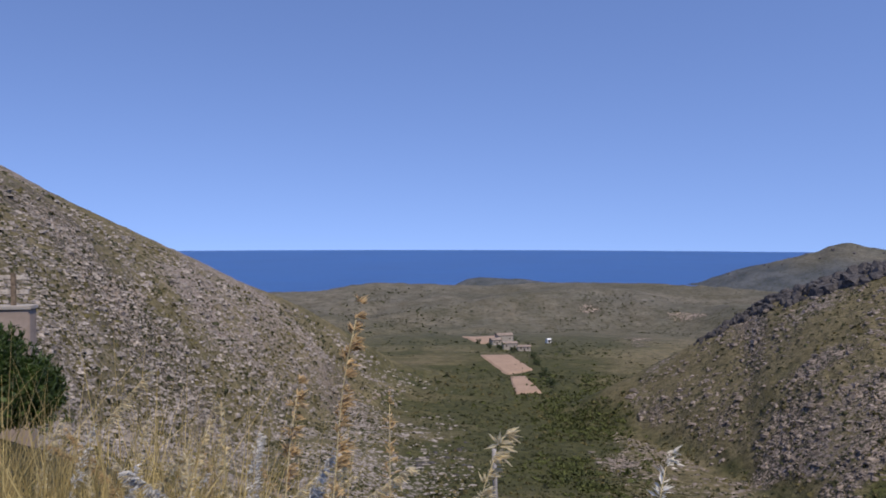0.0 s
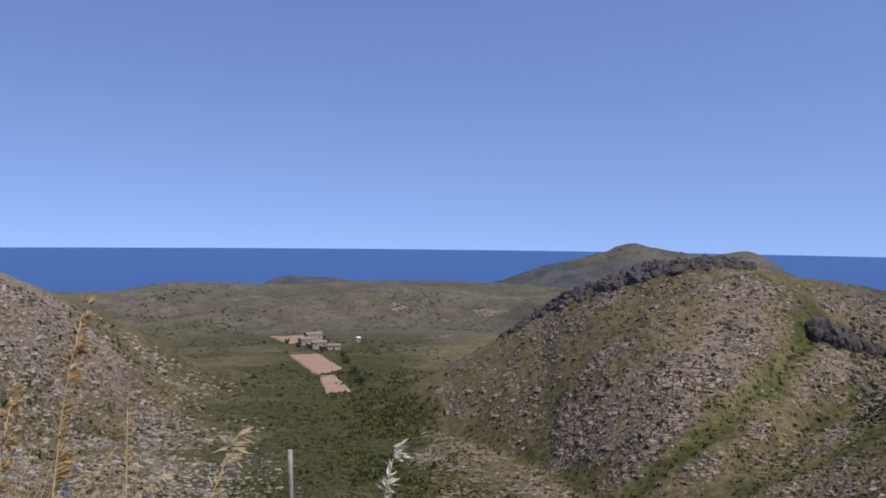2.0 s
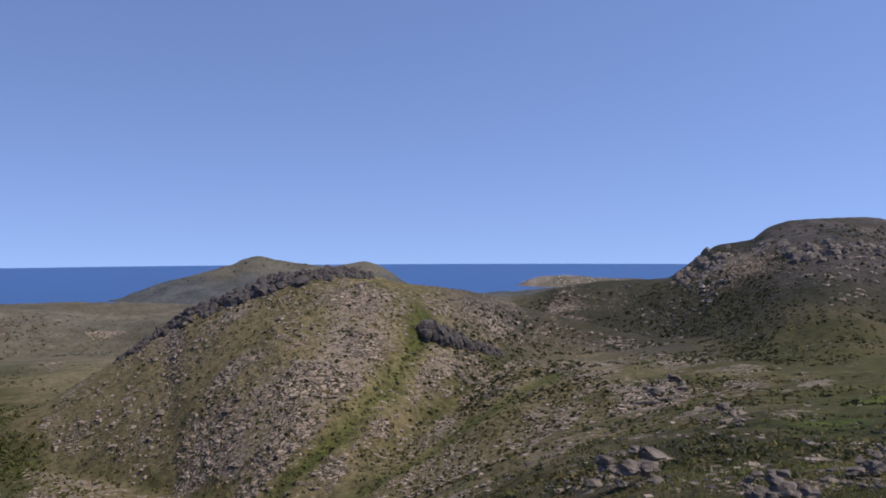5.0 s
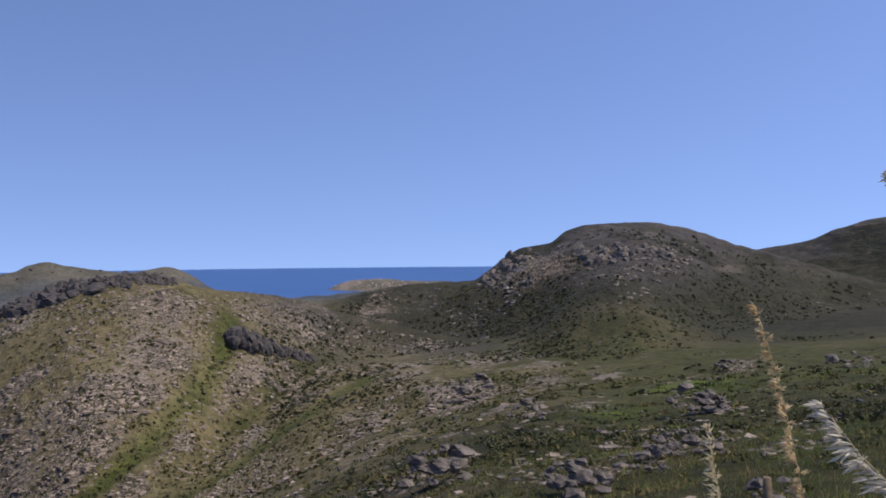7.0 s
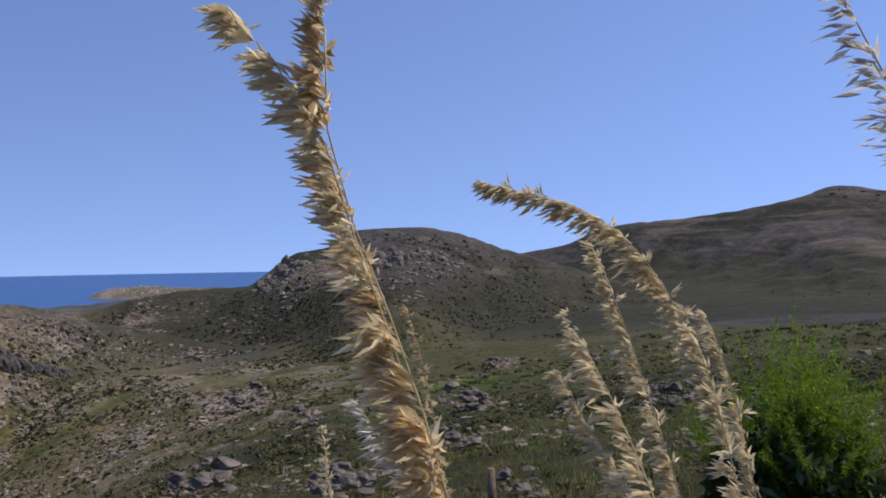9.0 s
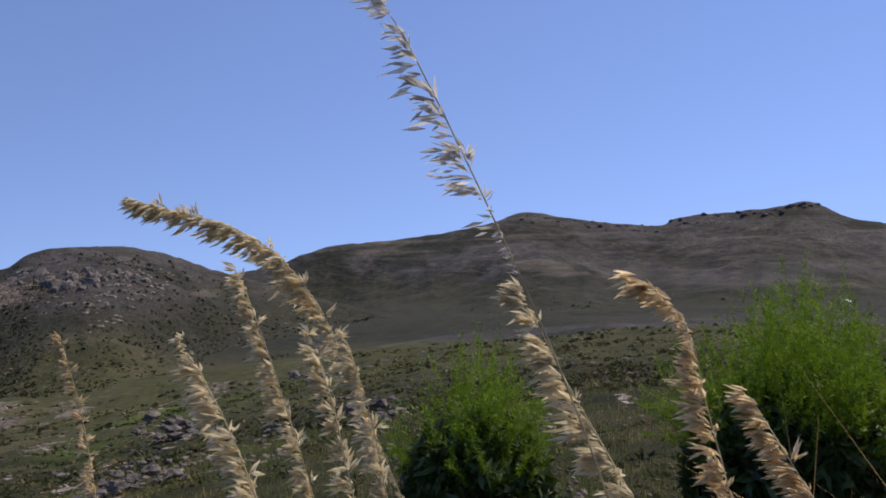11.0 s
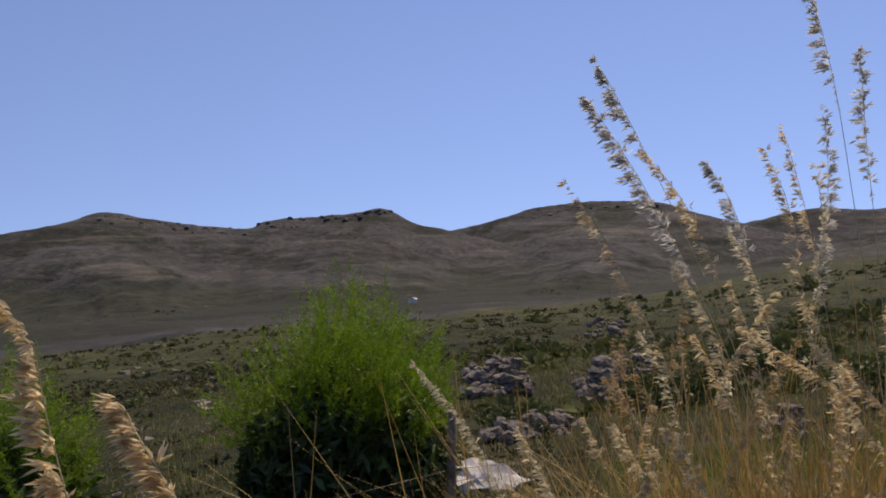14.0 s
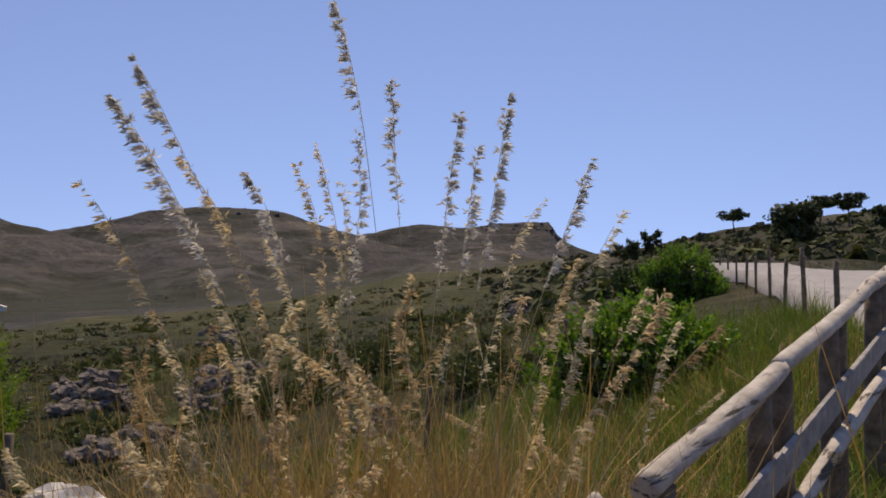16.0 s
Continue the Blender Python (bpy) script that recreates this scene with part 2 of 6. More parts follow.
def patched(kind, az, r):
    m = np.zeros(np.shape(az))
    for a, d, wide, along, weight in PATCHES[kind]:
        m = m + weight * np.exp(-((az - a) / wide) ** 2 - ((r - d) / along) ** 2)
    return np.clip(m, 0, 1.4)


LOW_GULLY = ((47.5, -9.0), (43.4, -11.0), (40.4, -13.0), (36.6, -15.2), (33.1, -17.2), (30.4, -18.4))
gully(((37.9, -4.7), (36.9, -7.6), (35.4, -10.0), (32.3, -12.6), (29.5, -15.0), (27.0, -17.2)), 3.6, 1.6)
gully(LOW_GULLY, 4.2, 0.8)
# the middle hill
patch("slab", 30.0, -9.6, 2.8, 1.0, 1.6)
patch("slab", 25.1, -8.3, 2.0, 0.6)
patch("slab", 23.5, -12.0, 2.2, 1.3, 0.75)
patch("slab", 34.6, -7.4, 2.2, 1.3, 0.7)
patch("slab", 33.0, -4.1, 2.0, 0.9, 0.8)
patch("slab", 22.0, -15.8, 3.0, 1.2, 0.75)
patch("slab", 28.7, -12.6, 2.2, 1.3)
patch("slab", 25.5, -16.6, 1.6, 0.7)
patch("slab", 12.5, -15.8, 1.4, 0.7)
patch("slab", 38.3, -9.3, 1.9, 1.3, 0.7)
patch("slab", 34.8, -12.7, 1.5, 1.3, 0.7)
patch("slab", 31.5, -15.6, 1.4, 1.0)
patch("slab", 42.0, -9.3, 1.6, 0.9, 0.8)
patch("slab", 14.5, -12.6, 1.8, 0.8, 0.7)
patch("slab", 19.0, -12.4, 1.6, 0.9, 0.5)
# the spur below the viewpoint
patch("slab", 49.6, -15.6, 3.4, 1.8, 1.1)
patch("slab", 53.6, -10.7, 3.0, 1.1, 1.1)
patch("slab", 58.8, -11.4, 1.9, 0.9, 0.8)
patch("slab", 60.0, -9.2, 2.2, 0.6, 0.7)
patch("slab", 68.3, -13.0, 2.6, 0.9, 0.9)
patch("slab", 63.3, -15.0, 2.4, 0.7, 0.8)
patch("slab", 46.0, -12.6, 2.2, 0.9, 0.6)
patch("slab", 72.3, -8.1, 2.2, 0.5, 0.7)
patch("slab", 81.5, -8.7, 2.4, 0.6, 0.7)
# the stony hill, the coastal ridge and the dome
patch("slab", -6.0, -13.0, 2.4, 1.6, 0.6)
patch("slab", -19.0, -9.0, 7.0, 5.0, 0.55)
patch("slab", -25.0, 0.0, 5.0, 4.0, 0.5)
patch("slab", 17.0, -5.8, 1.6, 0.3, 0.9)
patch("slab", 10.2, -5.6, 1.2, 0.25, 0.8)
patch("slab", 13.5, -7.5, 1.6, 0.4, 0.6)
patch("slab", 21.0, -5.4, 1.2, 0.4, 0.8)
patch("slab", 58.6, -1.6, 3.2, 1.4, 0.8)
patch("slab", 64.5, -0.6, 3.4, 0.7, 0.7)
patch("slab", 47.5, -5.0, 3.0, 0.8, 0.7)
patch("fresh", 69.6, -9.2, 4.0, 0.45, 1.1)
patch("fresh", 64.4, -11.4, 2.8, 1.4, 1.0)
patch("fresh", 81.4, -7.4, 4.5, 0.6, 0.6)
patch("fresh", 76.5, -12.0, 4.0, 1.5, 0.7)
patch("turf", 48.8, -7.7, 4.0, 0.4, 1.0)
patch("turf", 18.5, -10.0, 5.0, 2.4, 0.9)
patch("turf", 23.0, -9.8, 4.0, 1.6, 0.7)
patch("turf", 26.5, -6.2, 4.5, 1.0, 0.9)
patch("turf", 18.0, -16.5, 3.0, 1.0, 0.8)
patch("turf", 40.0, -7.2, 2.0, 0.7, 0.6)


# ---- materials ----
def ramp(nt, fac, stops):
    n = nt.nodes.new("ShaderNodeValToRGB")
    el = n.color_ramp.elements
    el[0].position, el[0].color = stops[0][0], (*stops[0][1], 1)
    el[1].position, el[1].color = stops[-1][0], (*stops[-1][1], 1)
    for p, c in stops[1:-1]:
        el.new(p).color = (*c, 1)
    nt.links.new(fac, n.inputs[0])
    return n.outputs[0]


def noise_of(nt, co, scale, detail=5, rough_=0.6, distort=0.0):
    n = nt.nodes.new("ShaderNodeTexNoise")
    n.inputs["Scale"].default_value, n.inputs["Detail"].default_value = scale, detail
    n.inputs["Roughness"].default_value, n.inputs["Distortion"].default_value = rough_, distort
    nt.links.new(co, n.inputs["Vector"])
    return n.outputs["Fac"]


def calc(nt, op, a, b=None, clamp=False):
    n = nt.nodes.new("ShaderNodeMath")
    n.operation, n.use_clamp = op, clamp
    for s, v in zip(n.inputs, (a, b)):
        if v is None:
            continue
        if isinstance(v, (int, float)):
            s.default_value = v
        else:
            nt.links.new(v, s)
    return n.outputs[0]


def mixed(nt, fac, a, b, how="MIX"):
    n = nt.nodes.new("ShaderNodeMix")
    n.data_type, n.blend_type = "RGBA", how
    for s, v in ((n.inputs["Factor"], fac), (n.inputs["A"], a), (n.inputs["B"], b)):
        if isinstance(v, (int, float)):
            s.default_value = v
        elif isinstance(v, tuple):
            s.default_value = (*v, 1)
        else:
            nt.links.new(v, s)
    return n.outputs["Result"]


def material(name):
    m = bpy.data.materials.new(name)
    m.use_nodes = True
    nt = m.node_tree
    b = nt.nodes["Principled BSDF"]
    co = nt.nodes.new("ShaderNodeTexCoord").outputs["Object"]
    return m, nt, b, co


def bumped(nt, b, fac, strength, distance):
    n = nt.nodes.new("ShaderNodeBump")
    n.inputs["Strength"].default_value, n.inputs["Distance"].default_value = strength, distance
    nt.links.new(fac, n.inputs["Height"])
    nt.links.new(n.outputs[0], b.inputs["Normal"])


def plain(name, dark, light, scale=6.0, roughness=0.8, bump=0.3, relief=0.01, detail=6, spread=(0.3, 0.7), metal=0.0, vary=0.0, through_light=0.0):
    """A grained surface between two colours."""
    m, nt, b, co = material(name)
    f = noise_of(nt, co, scale, detail, 0.62)
    c = ramp(nt, f, ((spread[0], dark), (spread[1], light)))
    f2 = noise_of(nt, co, scale * 0.17, 3)
    c = mixed(nt, 0.5, c, ramp(nt, f2, ((0.3, (0.72, 0.72, 0.72)), (0.7, (1.15, 1.15, 1.15)))), "MULTIPLY")
    if vary:
        g = nt.nodes.new("ShaderNodeNewGeometry").outputs["Random Per Island"]
        c = mixed(nt, 1.0, c, ramp(nt, g, ((0.0, (1 - vary,) * 3), (1.0, (1 + vary,) * 3))), "MULTIPLY")
    nt.links.new(c, b.inputs["Base Color"])
    b.inputs["Roughness"].default_value, b.inputs["Metallic"].default_value = roughness, metal
    if bump:
        bumped(nt, b, f, bump, relief)
    if through_light:
        t = nt.nodes.new("ShaderNodeBsdfTranslucent")
        nt.links.new(c, t.inputs["Color"])
        mx = nt.nodes.new("ShaderNodeMixShader")
        mx.inputs[0].default_value = through_light
        nt.links.new(b.outputs[0], mx.inputs[1])
        nt.links.new(t.outputs[0], mx.inputs[2])
        nt.links.new(mx.outputs[0], nt.nodes["Material Output"].inputs["Surface"])
    return m


def land_material():
    """Limestone, dry grass and low scrub, mixed by the stony, green and brown shares of each place."""
    m, nt, b, co = material("garrigue")

    def share(name):
        n = nt.nodes.new("ShaderNodeAttribute")
        n.attribute_name = name
        return n.outputs["Fac"]

    stony, green, brown, size, wood, slab = share("stony"), share("green"), share("brown"), share("grain"), share("wood"), share("slab")
    pale, moor, fresh = share("pale"), share("moor"), share("fresh")
    sc = nt.nodes.new("ShaderNodeVectorMath")
    sc.operation = "SCALE"
    nt.links.new(co, sc.inputs[0])
    nt.links.new(size, sc.inputs["Scale"])
    co2 = sc.outputs[0]
    fine, mid, wide = noise_of(nt, co2, 1.1, 8, 0.72), noise_of(nt, co2, 0.30, 6, 0.62), noise_of(nt, co2, 0.045, 5, 0.6)
    spots = noise_of(nt, co2, 0.62, 7, 0.7, 0.8)
    rock = ramp(nt, fine, ((0.25, (0.085, 0.068, 0.055)), (0.5, (0.26, 0.212, 0.175)), (0.72, (0.42, 0.36, 0.31))))
    dry = ramp(nt, mid, ((0.3, (0.10, 0.084, 0.041)), (0.7, (0.215, 0.177, 0.095))))
    leaf = ramp(nt, mid, ((0.3, (0.032, 0.036, 0.012)), (0.7, (0.10, 0.096, 0.036))))
    scrub = ramp(nt, fine, ((0.3, (0.022, 0.025, 0.013)), (0.7, (0.075, 0.075, 0.04))))
    # heath, tinted violet-grey to carry the mountains' haze in its colour
    heath = ramp(nt, mid, ((0.3, (0.043, 0.039, 0.043)), (0.7, (0.097, 0.089, 0.094))))
    c = mixed(nt, calc(nt, "ADD", calc(nt, "MULTIPLY", calc(nt, "SUBTRACT", wide, 0.5), 3.0), green, True), dry, leaf)
    lawn = calc(nt, "MULTIPLY", fresh, calc(nt, "MULTIPLY", calc(nt, "SUBTRACT", spots, 0.36), 5.0, True))
    c = mixed(nt, lawn, c, ramp(nt, mid, ((0.3, (0.045, 0.075, 0.010)), (0.7, (0.13, 0.175, 0.028)))))
    # dark thickets and bare ledges on the far slopes
    lay = nt.nodes.new("ShaderNodeMapping")
    lay.inputs["Scale"].default_value = (1, 1, 3.2)
    nt.links.new(co, lay.inputs["Vector"])
    thick = calc(nt, "MULTIPLY", calc(nt, "SUBTRACT", noise_of(nt, lay.outputs[0], 0.0075, 8, 0.66, 0.6), 0.465), 9.0, True)
    bare = calc(nt, "MULTIPLY", calc(nt, "SUBTRACT", noise_of(nt, lay.outputs[0], 0.03, 8, 0.74, 0.5), 0.545), 10.0, True)
    heath = mixed(nt, calc(nt, "MULTIPLY", thick, 0.95), heath, (0.013, 0.016, 0.015))
    heath = mixed(nt, calc(nt, "MULTIPLY", bare, 0.28), heath, rock)
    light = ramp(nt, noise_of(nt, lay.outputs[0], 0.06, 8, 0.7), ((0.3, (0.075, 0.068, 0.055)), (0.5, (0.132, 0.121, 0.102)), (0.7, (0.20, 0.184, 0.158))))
    beds = nt.nodes.new("ShaderNodeMapping")
    beds.inputs["Scale"].default_value = (0.35, 0.35, 5.0)
    nt.links.new(co, beds.inputs["Vector"])
    band = noise_of(nt, beds.outputs[0], 0.011, 7, 0.62, 0.25)
    heath = mixed(nt, calc(nt, "MULTIPLY", calc(nt, "MULTIPLY", calc(nt, "SUBTRACT", 0.44, band), 9.0, True), 0.75), heath, (0.017, 0.017, 0.018))
    heath = mixed(nt, calc(nt, "MULTIPLY", calc(nt, "MULTIPLY", calc(nt, "SUBTRACT", band, 0.575), 12.0, True), 0.4), heath, rock)
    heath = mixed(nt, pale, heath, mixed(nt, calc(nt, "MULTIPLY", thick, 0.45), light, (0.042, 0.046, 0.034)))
    low_scrub = ramp(nt, noise_of(nt, co, 0.09, 8, 0.72), ((0.32, (0.009, 0.012, 0.009)), (0.55, (0.030, 0.032, 0.022)), (0.72, (0.066, 0.061, 0.046))))
    heath = mixed(nt, calc(nt, "MULTIPLY", moor, 0.95), heath, low_scrub)
    c = mixed(nt, brown, c, heath)
    # far pine woods, paled to blue-grey by haze put into their colour
    hazed_grove = ramp(nt, noise_of(nt, co, 0.02, 7, 0.7), ((0.35, (0.048, 0.056, 0.060)), (0.65, (0.115, 0.120, 0.122))))
    c = mixed(nt, wood, c, hazed_grove)
    # stones show where the noise passes the place's share
    lim = calc(nt, "SUBTRACT", 0.86, calc(nt, "MULTIPLY", stony, 0.5))
    pick = calc(nt, "MULTIPLY", calc(nt, "SUBTRACT", calc(nt, "ADD", calc(nt, "MULTIPLY", spots, 0.6), calc(nt, "MULTIPLY", wide, 0.4)), lim), 14.0, True)
    c = mixed(nt, pick, c, rock)
    # bare bedrock, broken into blocks by dark joints
    shake = nt.nodes.new("ShaderNodeTexNoise")
    shake.inputs["Scale"].default_value, shake.inputs["Detail"].default_value = 0.5, 4
    nt.links.new(co2, shake.inputs["Vector"])
    push = nt.nodes.new("ShaderNodeVectorMath")
    push.operation = "MULTIPLY_ADD"
    push.inputs[1].default_value = (2.6, 2.6, 2.6)
    nt.links.new(shake.outputs["Color"], push.inputs[0])
    nt.links.new(co2, push.inputs[2])
    flat = nt.nodes.new("ShaderNodeMapping")
    flat.inputs["Rotation"].default_value, flat.inputs["Scale"].default_value = (0.0, 0.35, 0.6), (0.55, 1.0, 1.5)
    nt.links.new(push.outputs[0], flat.inputs["Vector"])
    cells = []
    for feature in ("DISTANCE_TO_EDGE", "F1"):
        n = nt.nodes.new("ShaderNodeTexVoronoi")
        n.feature = feature
        n.inputs["Scale"].default_value = 0.62
        nt.links.new(flat.outputs[0], n.inputs["Vector"])
        cells.append(n.outputs["Distance"] if feature[0] == "D" else n.outputs["Color"])
    block = mixed(nt, 1.0, ramp(nt, fine, ((0.25, (0.15, 0.118, 0.092)), (0.5, (0.33, 0.268, 0.214)), (0.75, (0.48, 0.405, 0.335)))), ramp(nt, cells[1], ((0.15, (0.66, 0.65, 0.65)), (0.8, (1.2, 1.18, 1.15)))), "MULTIPLY")
    joint = calc(nt, "SUBTRACT", 1.0, calc(nt, "MULTIPLY", calc(nt, "SUBTRACT", cells[0], calc(nt, "MULTIPLY", calc(nt, "SUBTRACT", spots, 0.42), 0.5)), 9.0, True))
    block = mixed(nt, calc(nt, "MULTIPLY", joint, 0.9), block, scrub)
    break_up = calc(nt, "ADD", calc(nt, "MULTIPLY", calc(nt, "SUBTRACT", spots, 0.5), 1.7), calc(nt, "MULTIPLY", calc(nt, "SUBTRACT", wide, 0.5), 1.3))
    show = calc(nt, "MULTIPLY", calc(nt, "SUBTRACT", calc(nt, "ADD", slab, break_up), 0.5), 5.0, True)
    dots = calc(nt, "MULTIPLY", calc(nt, "SUBTRACT", noise_of(nt, co2, 0.5, 7, 0.72, 0.4), 0.52), 9.0, True)
    c = mixed(nt, calc(nt, "MULTIPLY", dots, 0.85), c, scrub)
    c = mixed(nt, show, c, block)
    nt.links.new(c, b.inputs["Base Color"])
    b.inputs["Roughness"].default_value = 0.95
    b.inputs["Specular IOR Level"].default_value = 0.15
    big = nt.nodes.new("ShaderNodeBump")
    big.inputs["Strength"].default_value, big.inputs["Distance"].default_value = 0.8, 14.0
    nt.links.new(calc(nt, "MULTIPLY", noise_of(nt, lay.outputs[0], 0.014, 8, 0.62), brown), big.inputs["Height"])
    relief = calc(nt, "MULTIPLY", calc(nt, "MINIMUM", calc(nt, "MULTIPLY", cells[0], 4.0), 1.0), show)
    bumped(nt, b, calc(nt, "ADD", calc(nt, "ADD", fine, spots), relief), 0.9, 0.5)
    for n in nt.nodes:
        if n.type == "BUMP" and n != big:
            nt.links.new(big.outputs[0], n.inputs["Normal"])
    return m


LAND_MAT = land_material()


def sea_material():
    m, nt, b, co = material("sea_water")
    f = noise_of(nt, co, 0.004, 4)
    c = ramp(nt, f, ((0.3, (0.006, 0.055, 0.20)), (0.7, (0.009, 0.075, 0.25))))
    nt.links.new(c, b.inputs["Base Color"])
    b.inputs["Roughness"].default_value = 0.3
    b.inputs["IOR"].default_value = 1.33
    b.inputs["Specular IOR Level"].default_value = 0.5
    bumped(nt, b, noise_of(nt, co, 0.05, 5), 0.35, 1.5)
    return m


# ---- meshes ----
def mesh_from(name, verts, faces, mat=None, smooth=False):
    me = bpy.data.meshes.new(name)
    verts = np.asarray(verts, np.float32).reshape(-1, 3)
    faces = np.asarray(faces, np.int32)
    n, k = faces.shape
    me.vertices.add(len(verts))
    me.vertices.foreach_set("co", verts.ravel())
    me.loops.add(n * k)
    me.loops.foreach_set("vertex_index", faces.ravel())
    me.polygons.add(n)
    me.polygons.foreach_set("loop_start", np.arange(n, dtype=np.int32) * k)
    me.polygons.foreach_set("use_smooth", np.full(n, smooth))
    me.update(calc_edges=True)
    me.validate()
    if mat:
        me.materials.append(mat)
    return me


def build_ground():
    az = np.concatenate((np.arange(-34, 76, 0.17), np.arange(76, 176, 0.3), np.arange(176, 326, 2.5)))
    rr = np.concatenate(([0.01, 0.3], np.geomspace(0.7, 60, 84)[:-1], np.geomspace(60, 150, 65)[:-1], np.geomspace(150, 400, 116)[:-1], np.geomspace(400, 640, 37)[:-1], np.geomspace(640, 1650, 84)[:-1], np.geomspace(1650, 4900, 34)))
    A, Rr = np.meshgrid(np.radians(az), rr, indexing="ij")
    X, Y = Rr * np.sin(A), Rr * np.cos(A)
    Z = height(X, Y)
    na, nr = X.shape
    idx = np.arange(na * nr).reshape(na, nr)
    nxt = np.roll(idx, -1, axis=0)
    faces = np.stack((idx[:, :-1], idx[:, 1:], nxt[:, 1:], nxt[:, :-1]), -1).reshape(-1, 4)
    me = mesh_from("ground", np.stack((X, Y, Z), -1), faces, LAND_MAT, True)
    ob = tagged(new("ground", me), "rocky scrub hillsides and valley above the sea", "ground", kind="structure")
    azd = np.degrees(A)
    s, g, br, gr, sl = shares(X, Y, Z, azd, Rr)
    # pine woods on the lower cape and the far shores, haze in their colour
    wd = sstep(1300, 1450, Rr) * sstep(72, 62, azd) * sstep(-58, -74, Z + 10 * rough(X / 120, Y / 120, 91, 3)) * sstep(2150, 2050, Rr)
    # a faint share spreads the same haze tint above the woods
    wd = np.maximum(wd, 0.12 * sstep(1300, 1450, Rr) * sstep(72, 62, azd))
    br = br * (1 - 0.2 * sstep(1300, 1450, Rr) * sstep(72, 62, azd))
    moor = np.maximum(sstep(52, 60, azd) * sstep(230, 330, Rr), sstep(41, 47, azd) * sstep(300, 370, Rr) * sstep(1200, 1000, Rr)) * sstep(150, 140, azd) * (0.08 + 0.92 * sstep(-4, -26, Z + 8 * rough(X / 90, Y / 90, 92, 3)))
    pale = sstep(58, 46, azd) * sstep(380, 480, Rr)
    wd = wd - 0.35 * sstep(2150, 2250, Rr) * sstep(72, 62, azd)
    s = s + (0.05 + 0.12 * sstep(2150, 2250, Rr)) * sstep(1300, 1450, Rr) * sstep(72, 62, azd) - 1.2 * wd
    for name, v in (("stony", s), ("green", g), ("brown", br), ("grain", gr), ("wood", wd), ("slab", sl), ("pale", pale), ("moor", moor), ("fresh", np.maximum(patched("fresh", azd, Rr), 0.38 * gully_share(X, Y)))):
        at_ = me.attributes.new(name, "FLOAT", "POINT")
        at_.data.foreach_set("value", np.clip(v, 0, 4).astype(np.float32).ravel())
    return ob


def bell(x, c, w):
    return np.exp(-((x - c) / w) ** 2)


